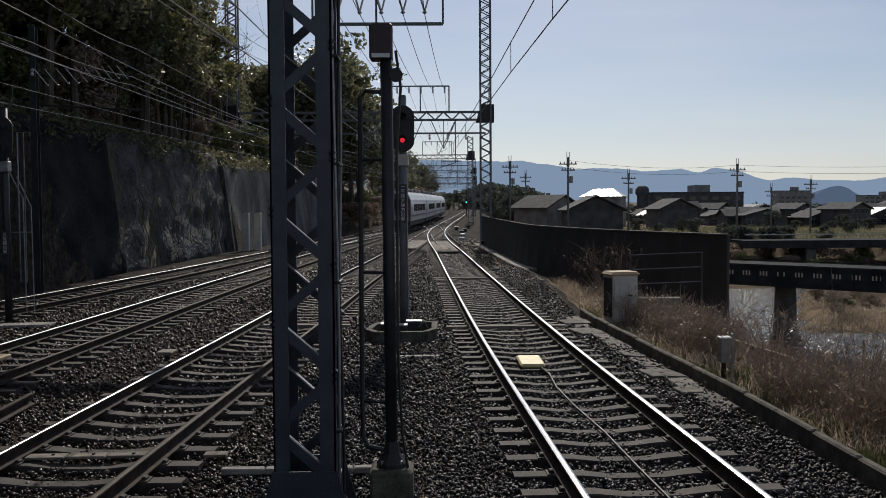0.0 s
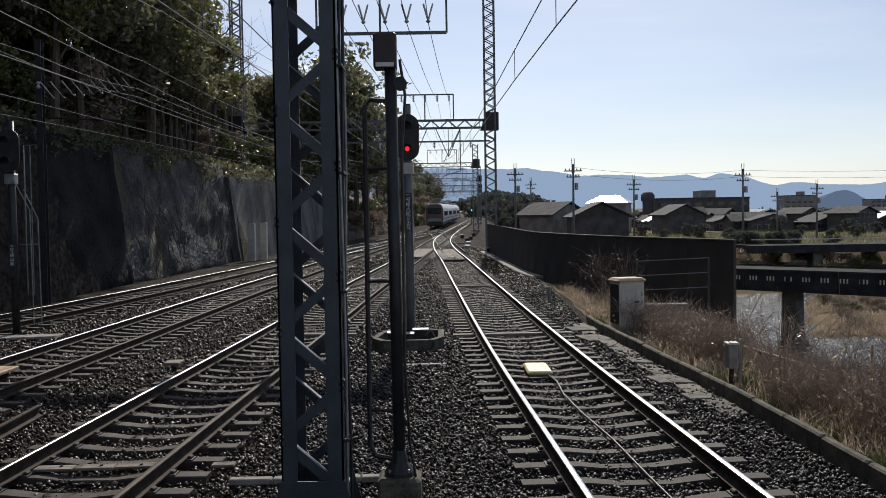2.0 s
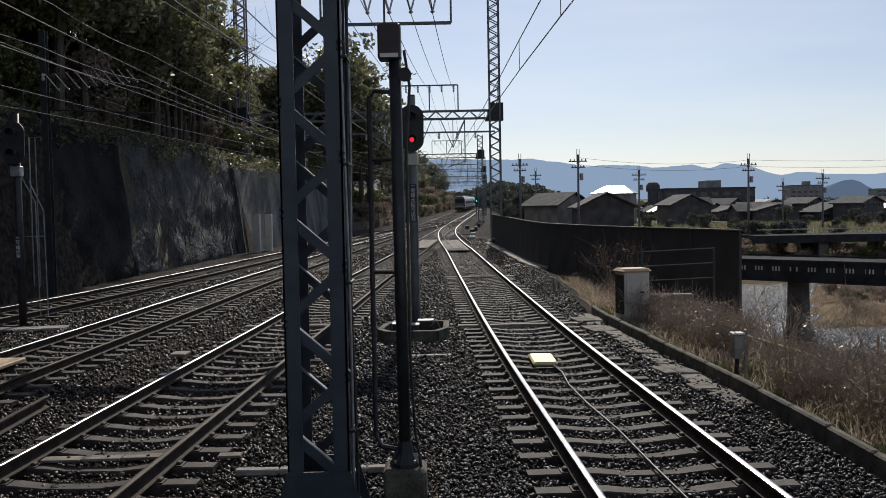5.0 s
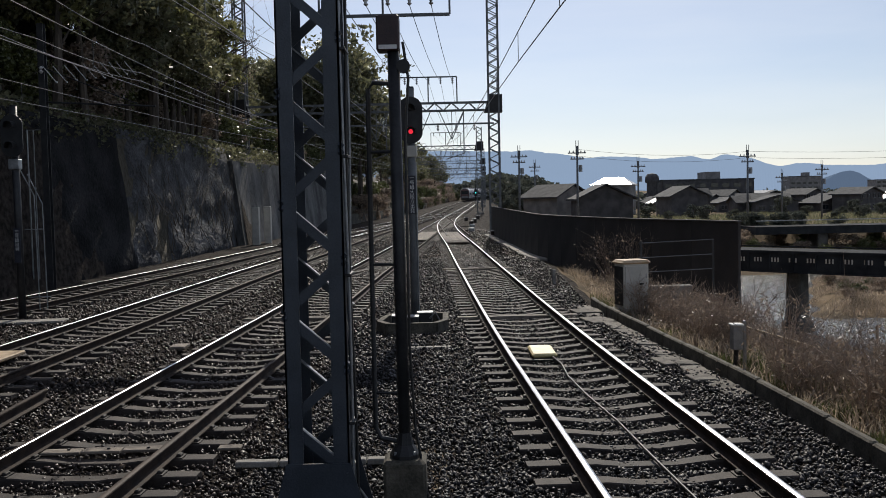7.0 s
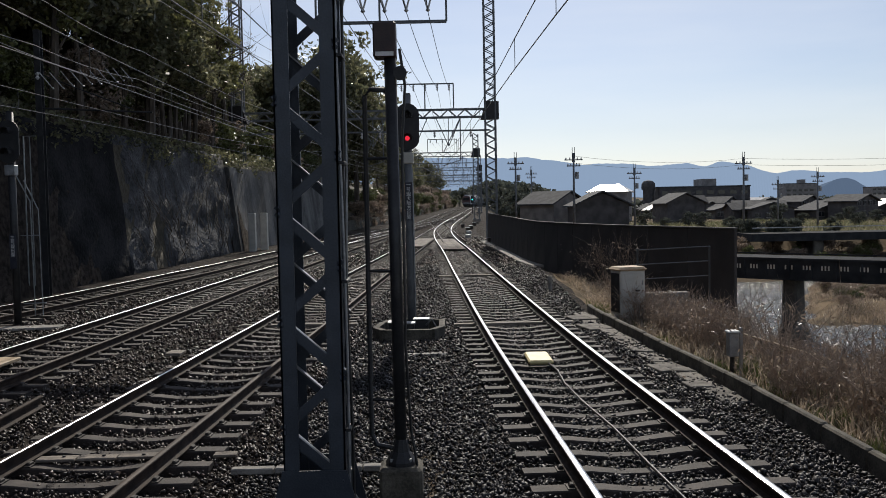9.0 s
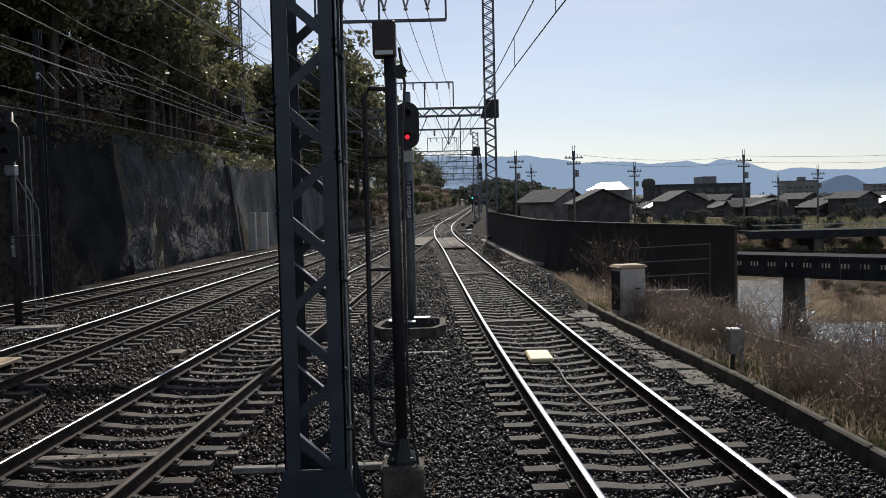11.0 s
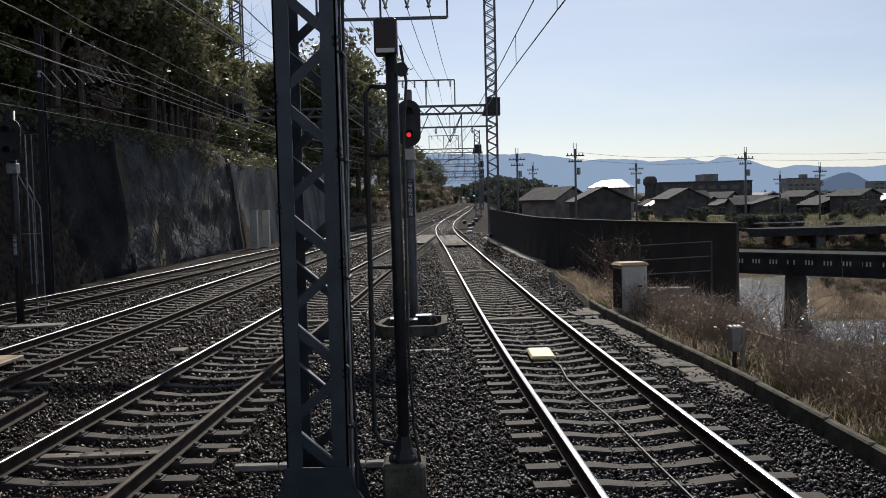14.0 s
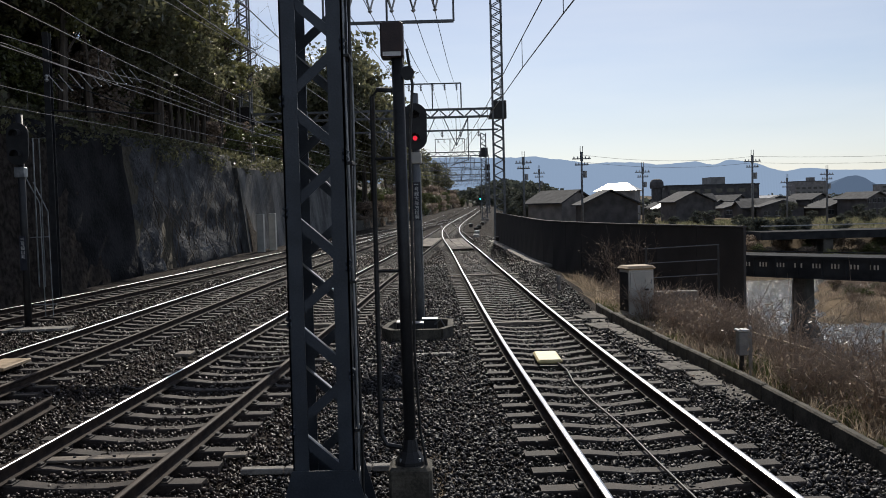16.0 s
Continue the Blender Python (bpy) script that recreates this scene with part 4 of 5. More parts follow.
def house(x, y, w, d, eave, ridge, rz, wall, roof, z0=PLAIN - 0.1, label="low house with a grey tiled roof", hip=0.0):
    h = thing("house", label, "house", at=(x, y, z0), rz=rz)
    part("wall", Shape().prism([(-w / 2, 0), (w / 2, 0), (w / 2, eave), (0, eave + 0.05 if hip else ridge - 0.15), (-w / 2, eave)], -d / 2, d / 2), wall, h)
    r = Shape()
    e = (d / 2 + 0.6) * (1 - hip)
    for s in (-1, 1):
        r.add([(0, -e, ridge), (s * (w / 2 + 0.7), -d / 2 - 0.6, eave - 0.35), (s * (w / 2 + 0.7), d / 2 + 0.6, eave - 0.35), (0, e, ridge),
               (0, -e, ridge + 0.22), (s * (w / 2 + 0.7), -d / 2 - 0.6, eave - 0.12), (s * (w / 2 + 0.7), d / 2 + 0.6, eave - 0.12), (0, e, ridge + 0.22)],
              [(0, 1, 2, 3), (4, 5, 6, 7), (0, 1, 5, 4), (1, 2, 6, 5), (2, 3, 7, 6)])
        if hip:
            for k in (-1, 1):
                r.add([(0, k * e, ridge + 0.22), (s * (w / 2 + 0.7), k * (d / 2 + 0.6), eave - 0.12), (0, k * (d / 2 + 0.6), eave - 0.12)], [(0, 1, 2)])
    part("roof", r, roof, h)
    return h


house(24.1, 140, 8.0, 9, 4.9, 6.8, 0, M_TIMBER, M_TILE, label="wide dark house with a low tiled gable")
house(18.6, 152, 7.4, 8, 5.3, 7.1, 38, M_PLASTER, M_TILE, label="two-storey grey house with a tiled gable roof")
house(46.6, 250, 9.5, 10.5, 8.3, 10.1, 70, M_PLASTER, M_PALEROOF, label="tall house with a gleaming pale metal roof", hip=0.55)
house(53.5, 205, 8.5, 9, 4.9, 6.9, 8, M_TIMBER, M_TILE, label="dark two-storey house with a tiled gable")


# ---- mountains ----
def ridge(name, y, x0, x1, n, height, material, label, base=-20):
    s = Shape()
    vs = []
    for i in range(n + 1):
        x = x0 + (x1 - x0) * i / n
        vs += [(x, y, base), (x, y + 40, height(x)), (x, y + 500, base)]
    s.add(vs, [(i * 3, i * 3 + 3, i * 3 + 4, i * 3 + 1) for i in range(n)] + [(i * 3 + 1, i * 3 + 4, i * 3 + 5, i * 3 + 2) for i in range(n)])
    tagged(part(name, s, material), label, "mountain range", kind="structure")


SKYLINE = smoothcurve([(-2500, 190), (-600, 175), (114, 162), (227, 159), (303, 159), (416, 143), (492, 134), (605, 135), (728, 123), (823, 132), (889, 119), (937, 133), (1022, 121), (1126, 91), (1173, 99), (1306, 90), (1420, 89), (1492, 97), (1900, 80), (3200, 60)])
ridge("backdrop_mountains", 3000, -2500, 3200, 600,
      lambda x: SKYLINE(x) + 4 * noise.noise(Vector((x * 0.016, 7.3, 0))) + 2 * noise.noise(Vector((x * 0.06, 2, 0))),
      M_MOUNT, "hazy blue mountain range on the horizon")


# ---- overhead wires ----
SUPPORTS = [3.0, 65.0, 127.0, 190.0, 255.0, 320.0]


def wire_line(name, label, paths, r, material, droppers=()):
    t = thing(name, label, "overhead wire")
    for p in paths:
        part("wire", Shape().tube(p, r, 5), material, t)
    for a, b in droppers:
        part("dropper", Shape().tube([a, b], r * 0.75, 4), material, t)


def catenary(centre, y0, y1, contact=5.15, high=6.35, low=5.55, label="messenger and contact wire with droppers above a track"):
    top, bottom, drops = [], [], []
    for a, b in zip(SUPPORTS, SUPPORTS[1:]):
        for k in range(12):
            y = a + (b - a) * k / 12
            if y < y0 or y > y1:
                continue
            u = 2 * k / 12 - 1
            z = low + (high - low) * u * u
            top.append((centre(y), y, grade(y) + z))
            bottom.append((centre(y), y, grade(y) + contact))
            if y < 130 and k:
                drops.append((top[-1], bottom[-1]))
    wire_line("catenary_wire", label, [top, bottom], 0.011, M_WIRE, drops)


for c, y1 in ((RIGHT, 330), (MID, 100), (FAST, 330), (LOOP, 100)):
    catenary(c, 2, y1)


def spans(points, sag):
    out = []
    for a, b in zip(points, points[1:]):
        a, b = Vector(a), Vector(b)
        out += [a.lerp(b, k / 10) + Vector((0, 0, -sag * 4 * (k / 10) * (1 - k / 10))) for k in range(10)]
    return out + [Vector(points[-1])]


def feeders():
    for i in range(5):
        x65, x127, x190 = -2.7 + i * 0.85, -1.4 + i * 0.85, 1.7 + i * 0.85
        pts = [(-3.0 + i * 0.62, 5, 8.9), (-2.85 + i * 0.64, 27, 8.15), (x65, 65, 10.85), (x127, 127, 11.6), (x190, 190, 12.2), (x190 + 3, 255, 12.7)]
        wire_line("feeder_wire", "dark feeder wire strung between gantries", [spans(pts, 0.35)], 0.012, M_CABLE)
    for pts in ([(-10.6, 8, 6.6), (-10.6, 24, 6.83), (-10.6, 32, 7.07), (-10.6, 56, 7.46), (-9.6, 65, 7.6), (-6, 127, 8.8)],
                [(-10.6, 8, 6.3), (-10.6, 22, 6.56), (-10.6, 32, 6.78), (-10.6, 55, 7.12), (-9.6, 65, 7.3), (-6, 127, 8.4)],
                [(-9.5, 8, 7.45), (-9.5, 22.2, 7.53), (-9.5, 29.2, 7.54), (-9.5, 50, 7.85), (-8.6, 65, 8.2), (-5, 127, 9.0)],
                [(-8.4, 10, 7.8), (-8.4, 27.9, 8.78), (-8.4, 47.5, 9.9), (-8.4, 65, 10.9), (-4, 127, 11.5)],
                [(-8.0, 10, 8.3), (-8.0, 27.9, 9.2), (-8.0, 47.5, 10.3), (-8.0, 65, 11.2), (-3.6, 127, 11.8)]):
        wire_line("feeder_wire", "pale feeder wire along the cutting", [spans(pts, 0.12)], 0.012, M_WIRE)
    for i in range(5):
        y, z = 24.9 + i * 1.4, 6.04 + i * 0.245
        for k in range(2):
            s = thing("insulator_string", "glinting slanted insulator string on a feeder wire", "insulator", at=(-10.74 + 0.28 * k, y, z), group="insulator strings")
            part("rod", Shape().tube([(-0.17, 0, 0.22), (0.17, 0, -0.2)], 0.014, 6), M_PORC, s)
            part("cap", Shape().box((0.19, 0, -0.22), (0.05, 0.05, 0.05), bevel=0.008), M_GALV, s)


feeders()


def hanging_frame():
    """The U-shaped frame on an arm reaching in from the hillside."""
    f = thing("feeder_bracket", "steel U-frame with white insulators hung from a long cantilever arm", "wire bracket", at=(0, 27, 0))
    part("arm", Shape().box((-8.2, 0, 9.9), (17.2, 0.3, 0.35)), M_FARSTEEL, f)
    part("column", Shape().box((-15.9, 0, 7.2), (0.4, 0.4, 6.4)), M_FARSTEEL, f)
    s = Shape().bar((-3.6, 0, 7.85), (0.25, 0, 7.85), 0.07, 0.09)
    for x in (-3.6, -1.72, 0.25):
        s.bar((x, 0, 7.85), (x, 0, 9.9), 0.06, 0.06)
    part("frame", s, M_FARSTEEL, f)
    for i in range(5):
        x = -2.85 + i * 0.64
        part("insulator", Shape().tube([(x - 0.14, 0, 8.7), (x, 0, 8.2)], 0.03, 6).tube([(x + 0.14, 0, 8.7), (x, 0, 8.2)], 0.03, 6).lathe([(0.03, 0), (0.075, -0.05), (0.03, -0.1)], (x, 0, 8.24), 8), M_PORC, f)


hanging_frame()


def side_mast():
    m = thing("side_mast", "slim grey H-section mast beside the rock face", "mast", at=(-12.85, 29.3, -0.3))
    o = [(-0.1, -0.11), (0.1, -0.11), (0.1, -0.09), (0.01, -0.09), (0.01, 0.09), (0.1, 0.09), (0.1, 0.11), (-0.1, 0.11), (-0.1, 0.09), (-0.01, 0.09), (-0.01, -0.09), (-0.1, -0.09)]
    shaft = Shape().add([(x, y, z) for z in (0.0, 8.6) for x, y in o], [(i, (i + 1) % 12, 12 + (i + 1) % 12, 12 + i) for i in range(12)] + [tuple(range(11, -1, -1)), tuple(range(12, 24))])
    part("shaft", shaft, M_DARKPOST, m)
    part("rung_frame", Shape().tube([(-0.5, -0.2, 0.4), (-0.5, -0.2, 5.2), (-0.1, -0.2, 5.2)], 0.025, 6).tube([(-0.3, -0.2, 0.4), (-0.3, -0.2, 5.2)], 0.02, 6), M_GALV, m)
    part("arm", Shape().tube([(0, 0, 6.1), (3.6, 0, 5.9)], 0.03, 6).tube([(0, 0, 7.2), (3.0, 0, 6.0)], 0.02, 6), M_DARKPOST, m)
    part("insulator", Shape().lathe([(0.03, 0), (0.08, 0.06), (0.03, 0.12), (0.08, 0.18), (0.03, 0.24)], (0.0, -0.1, 7.0), 8), M_PORC, m)


side_mast()


# ---- leaves, grass and trees ----
def leaf_array(centres, size, rng, flat=0.5):
    """Small pointed leaf quads about the centres."""
    n = len(centres)
    a = rng.normal(size=(n, 3))
    a /= np.linalg.norm(a, axis=1, keepdims=True)
    b = rng.normal(size=(n, 3))
    b -= a * (a * b).sum(1, keepdims=True)
    b /= np.linalg.norm(b, axis=1, keepdims=True)
    s = (size * rng.uniform(0.6, 1.4, n))[:, None]
    v = np.stack([centres - a * s, centres + b * s * flat, centres + a * s, centres - b * s * flat], 1)
    f = np.arange(n * 4).reshape(-1, 4)
    return v.reshape(-1, 3), f


def crown_points(n, rng, blobs, spread):
    """Points over the shells of many small clumps."""
    c = blobs[rng.integers(0, len(blobs), n)]
    d = rng.normal(size=(n, 3))
    d /= np.linalg.norm(d, axis=1, keepdims=True)
    return c[:, :3] + d * (c[:, 3] * rng.uniform(0.35, 1.08, n) ** 0.6)[:, None] * spread


def tree_model(seed, h, width, leaves, leaf, material, bark, bare=False, start=0.35, label="", cat="tree", name="tree"):
    rng = np.random.default_rng(seed)
    t = thing(name, label, cat, group="trees on the hill" if name == "tree" else "bushes on the slope")
    s = Shape()
    lean = rng.uniform(-0.08, 0.08, 2)
    trunk = [(lean[0] * z, lean[1] * z, z) for z in np.linspace(0, h * 0.9, 7)]
    s.tube(trunk, h * 0.018 + 0.03, 7, r1=0.03)
    blobs = []
    for k in range(16 if not bare else 26):
        z = h * rng.uniform(start, 0.88)
        a = rng.uniform(0, 2 * math.pi)
        r = width * (0.35 + 0.65 * math.sin(math.pi * min(1, (z / h - start * 0.6) / 1.0))) * rng.uniform(0.5, 1.0)
        p0 = Vector((lean[0] * z, lean[1] * z, z))
        p1 = p0 + Vector((math.cos(a) * r, math.sin(a) * r, h * rng.uniform(0.03, 0.16)))
        mid = p0.lerp(p1, 0.5) + Vector((0, 0, -0.04 * h * rng.uniform(0, 1)))
        s.tube([p0, mid, p1], 0.012 * h * 0.5 + 0.01, 5, r1=0.008)
        for j in range(3 if not bare else 6):
            q = mid.lerp(p1, rng.uniform(0.2, 1.0)) + Vector(rng.normal(size=3) * r * 0.2)
            if bare:
                e = q + Vector(rng.normal(size=3) * 0.5 + np.array([0, 0, 0.6]))
                s.tube([mid.lerp(p1, 0.6), q, e], 0.012, 3, r1=0.004)
            blobs.append((*q, width * rng.uniform(0.22, 0.42)))
    blobs.append((lean[0] * h, lean[1] * h, h * 0.93, width * 0.35))
    part("trunk", s, bark, t)
    v, f = leaf_array(crown_points(leaves, rng, np.array(blobs), np.array([1, 1, 0.75])), leaf, rng)
    part("crown", quick_mesh("crown", v, f, material), None, t)
    return t


EVERGREEN = [tree_model(11 + k, 8.0, 2.6, 4200, 0.145, M_LEAF, M_BARK, label="dense dark evergreen tree on the cutting slope") for k in range(3)]
BAMBOO = [tree_model(31 + k, 10.0, 1.6, 3000, 0.12, M_BAMBOO, M_BARK, start=0.3, label="tall thin yellow-green bamboo-like tree on the slope") for k in range(2)]
BARE = [tree_model(51, 8.0, 2.0, 350, 0.05, M_BUSH, M_BARK, bare=True, label="bare winter tree with thin branches on the slope")]
SHRUB = [tree_model(61 + k, 3.0, 1.5, 3000, 0.10, m, M_BARK, start=0.1, label=lab, cat="bush", name="bush") for k, (m, lab) in enumerate(((M_BUSH, "brown dry bush on the cutting slope"), (M_WEED, "green bush on the cutting slope")))]


def plant(model, x, y, s=1.0, sz=1.0, rz=None, dz=-0.2, z=None):
    m = pose(x, y, (ground_z(x, y) if z is None else z) + dz, 0, 0, random.uniform(0, 360) if rz is None else rz) @ Matrix.Diagonal((s, s, s * sz, 1))
    return copy_thing(model, m)


random.seed(5)
for k in range(84):
    y = 15 + 44 * (k / 84) + random.uniform(-2, 2)
    d = random.choice((0.3, 0.8, 2.5, 4, 6, 8, 11, 14, 18)) + random.uniform(-0.5, 0.8)
    d = d + 3.0 if y > 48 and d < 3 else d
    plant(random.choice(EVERGREEN + BAMBOO if d < 5 else EVERGREEN), wall_x(y) - 0.9 - d, y, random.uniform(0.75, 1.4))
for k in range(26):
    y = 44 + 26 * (k / 26)
    plant(random.choice(BAMBOO if k % 4 else BARE), wall_x(y) - 3.0 - random.uniform(0, 7), y, random.uniform(0.7, 1.15))
for k in range(11):
    y = 46.5 + 1.0 * k
    plant(BARE[0] if k % 3 == 2 else BAMBOO[k % 2], wall_x(y) - 1.3 - random.uniform(0, 1.4), y, random.uniform(0.85, 1.2))
plant(BARE[0], -14.6, 62.5, 1.35)
for x, y, k in ((-11.2, 99, 2.0), (-9.6, 103, 2.0), (-13.5, 101, 2.2), (-9.0, 108, 1.9), (-12.0, 94, 1.9)):
    plant(EVERGREEN[int(y) % 3], x, y, k)
for k in range(6):
    y = 45 + 1.9 * k
    plant(EVERGREEN[k % 3] if k % 2 else BAMBOO[k % 2], wall_x(y) - 2.9 - 0.3 * k, y, 1.5)
for k in range(12):
    y = 49 + 13 * (k / 12)
    plant(random.choice(EVERGREEN), wall_x(y) - 7 - random.uniform(0, 10), y, random.uniform(1.3, 1.6))
for k in range(26):
    y = 56 + 34 * (k / 26)
    plant(random.choice(EVERGREEN + SHRUB), wall_x(y) - 3.2 - random.uniform(0, 9), y, random.uniform(0.6, 0.85))
for k in range(18):
    y = 92 + random.uniform(0, 24)
    plant(random.choice(EVERGREEN), wall_x(y) - 1.5 - random.uniform(0, 9), y, random.uniform(1.3, 1.9))
for k in range(50):
    y = 112 + 210 * (k / 50) + random.uniform(-3, 3)
    plant(random.choice(EVERGREEN + SHRUB), wall_x(y) - 2.2 - random.uniform(0, 9), y, random.uniform(0.8, 1.2) * (1.3 if y > 140 else 1))
for k in range(120):
    y = 30 + 290 * (k / 120) + random.uniform(-2, 2)
    plant(random.choice(SHRUB), wall_x(y) - random.uniform(-0.4 if y > 88 else 1.6, 3.0), y, random.uniform(0.5, 1.1))
for k, model in enumerate(EVERGREEN + BAMBOO + BARE + SHRUB):
    x, y = -24.0 - k, 34.0 + 4 * k
    model.matrix_basis = pose(x, y, ground_z(x, y) - 0.2)


def ivy():
    rng = np.random.default_rng(3)
    n = 44000
    y = rng.uniform(8, 88, n)
    h = rng.uniform(0, 6.6, n)
    keep = np.array([c > 5.9 - 1.8 * noise.noise(Vector((b * 0.45, 0.0, 2.0))) - 1.2 * noise.noise(Vector((b * 1.7, c * 0.8, 5.0))) for b, c in zip(y, h)])
    y, h = y[keep], h[keep]
    x = np.array([wall_x(b) for b in y]) - 0.12 * h + rng.uniform(0.05, 0.55, len(y))
    v, f = leaf_array(np.stack([x, y, h - 0.5], 1), 0.085, rng, 0.6)
    tagged(new("ivy", quick_mesh("ivy", v, f, M_LEAF)), "dark ivy and creepers hanging over the rock face", "ivy", kind="stuff")
    n = 60000
    y = rng.uniform(10, 150, n)
    d = rng.uniform(0.3, 24, n)
    x = np.array([wall_x(b) for b in y]) - 0.5 - d
    z = np.array([ground_z(a, b) for a, b in zip(x, y)]) + rng.uniform(0, 0.9, n) ** 2
    v, f = leaf_array(np.stack([x, y, z], 1), 0.15, rng)
    tagged(new("undergrowth", quick_mesh("undergrowth", v, f, M_LEAF)), "dark leafy undergrowth covering the cutting slope", "undergrowth", kind="stuff")


ivy()


def creepers():
    """Bare stems spread over the rock face."""
    rng = np.random.default_rng(17)
    s = Shape()
    for k in range(48):
        y, h = rng.uniform(38.8, 56.5), rng.uniform(0.0, 2.5)
        pts, dy = [], rng.uniform(-0.5, 0.5)
        for j in range(7):
            pts.append((wall_x(y) - 0.12 * h + 0.34 + rng.uniform(-0.05, 0.1), y, grade(y) - 0.5 + h))
            dy += rng.uniform(-0.8, 0.8)
            y, h = min(57, max(38.6, y + dy * 0.6)), h + rng.uniform(0.2, 0.75)
        s.tube(pts, 0.022, 4, r1=0.006)
    tagged(part("creepers", s, M_BARK), "bare tangled creeper stems on the rock face", "creeper", kind="stuff")
    for y, d in ((57.4, 0.85), (59.3, 1.2)):
        p = thing("concrete_pillar", "pale weathered concrete pillar at the foot of the wall", "pillar", at=(wall_x(y) + d, y, grade(y) - 0.3), group="wall pillars")
        part("shaft", Shape().box((0, 0, 1.2), (0.45, 0.4, 2.5), bevel=0.03), M_CAB, p)


creepers()


def blades(name, n, region, height, width, material, label, seed, lean=0.5):
    """Thin grass stalks, each a bent strip of two quads."""
    rng = np.random.default_rng(seed)
    x, y = region(rng, n)
    n = len(x)
    z = np.array([ground_z(a, b) for a, b in zip(x, y)]) - 0.03
    h = height * rng.uniform(0.45, 1.2, n)
    a = rng.uniform(0, 2 * math.pi, n)
    dx, dy = np.cos(a), np.sin(a)
    ln = h * rng.uniform(0.05, lean, n)
    w = width * rng.uniform(0.6, 1.5, n)
    t = rng.uniform(0, math.pi, n)
    wx, wy = np.cos(t) * w, np.sin(t) * w * 0.4
    rows = []
    for u, wd in ((0, 1.0), (0.6, 0.8), (1.0, 0.15)):
        cx, cy, cz = x + dx * ln * u * u, y + dy * ln * u * u, z + h * u * (1 - 0.12 * u)
        rows += [np.stack([cx - wx * wd, cy - wy * wd, cz], 1), np.stack([cx + wx * wd, cy + wy * wd, cz], 1)]
    v = np.stack(rows, 1).reshape(-1, 3)
    k = np.arange(n)[:, None] * 6
    f = np.concatenate([k + np.array([[0, 1, 3, 2]]), k + np.array([[2, 3, 5, 4]])])
    tagged(new(name, quick_mesh(name, v, f, material)), label, "grass", kind="stuff")


def on_bank(y0, y1, d0, d1, patch, scale=0.6, power=1.0):
    def region(rng, n):
        y = y0 + (y1 - y0) * rng.uniform(0, 1, n) ** 1.3
        d = d0 + (d1 - d0) * rng.uniform(0, 1, n) ** power
        x = np.array([kerb_x(b) for b in y]) + d
        keep = np.array([noise.noise(Vector((a * scale, b * scale, patch))) > -0.12 and ground_z(a, b) > -6.3 for a, b in zip(x, y)])
        return x[keep], y[keep]
    return region


blades("dry_grass", 46000, on_bank(5, 34, 0.45, 9, 1.0), 0.36, 0.007, M_GRASS, "dry straw-coloured grass on the river bank", 1, 1.3)
blades("dry_reeds", 9000, on_bank(8, 40, 1.2, 10, 4.0), 0.75, 0.008, M_BUSH, "brown dry reeds on the river bank", 2, 0.9)
blades("green_weeds", 9000, on_bank(6, 24, 0.25, 2.2, 7.0), 0.25, 0.010, M_WEED, "low green weeds along the kerb", 3)
blades("kerb_grass", 1500, lambda rng, n: (rng.uniform(-0.35, 0.0, n), 7.2 + rng.uniform(0, 2.2, n)), 0.10, 0.004, M_GRASS, "small tufts of pale grass in the ballast", 4)


def sandbar(rng, n):
    y = rng.uniform(60, 95, n)
    x = 0.388 * y + rng.uniform(0, 28, n)
    keep = np.array([ground_z(a, b) > -6.3 and noise.noise(Vector((a * 0.35, b * 0.2, 1.0 + n))) > -0.05 for a, b in zip(x, y)])
    return x[keep], y[keep]


blades("sandbar_scrub", 34000, sandbar, 0.6, 0.012, M_BUSH, "brown scrub on the river island", 15, 1.0)
blades("sandbar_grass", 26000, sandbar, 0.35, 0.013, M_GRASS, "tawny dry grass on the river island", 5)


def hedges(rng, n):
    y = rng.uniform(114, 215, n)
    x = y * rng.uniform(0.2, 0.62, n)
    keep = np.array([noise.noise(Vector((a * 0.06, b * 0.15, 8.0))) > 0.02 for a, b in zip(x, y)])
    return x[keep], y[keep]


blades("field_weeds", 24000, hedges, 0.9, 0.05, M_LEAF, "rough weeds and hedges on the plain", 12, 0.8)


def thicket(x, y, h, seed, n=46):
    t = thing("bare_bush", "leafless brown bush of thin twigs on the bank", "bush", at=(x, y, ground_z(x, y) - 0.05), group="bare bushes")
    rng = np.random.default_rng(seed)
    s = Shape()
    for k in range(n):
        a, r = rng.uniform(0, 2 * math.pi), rng.uniform(0.2, 0.75)
        e = Vector((math.cos(a) * h * r, math.sin(a) * h * r, h * rng.uniform(0.6, 1.05)))
        m = e * 0.5 + Vector((0, 0, 0.12 * h))
        s.tube([(0.1 * math.cos(a), 0.1 * math.sin(a), 0), m, e], 0.007, 3, r1=0.002)
        for j in range(4):
            q = m.lerp(e, rng.uniform(0, 0.8))
            s.tube([q, q + Vector(rng.normal(size=3) * 0.16 * h + np.array([0, 0, 0.12 * h]))], 0.004, 3, r1=0.0015)
    part("twig_mass", s, M_TWIG, t)
    c = np.stack([rng.normal(size=n * 9) * 0.34 * h, rng.normal(size=n * 9) * 0.34 * h, h * rng.uniform(0.1, 0.95, n * 9)], 1)
    v, f = leaf_array(c, 0.022 + 0.012 * h, rng, 0.3)
    part("dry_leaves", quick_mesh("dry_leaves", v, f, M_BUSH), None, t, "withered brown leaves and seed heads")


random.seed(9)
for k in range(84):
    y = 9.5 + 14 * random.random()
    x = kerb_x(y) + 0.9 + 4.6 * random.random() * (y / 22) ** 0.5
    thicket(x, y, random.uniform(0.6, 1.45) * (1.0 if y < 17 else 0.75), 100 + k)
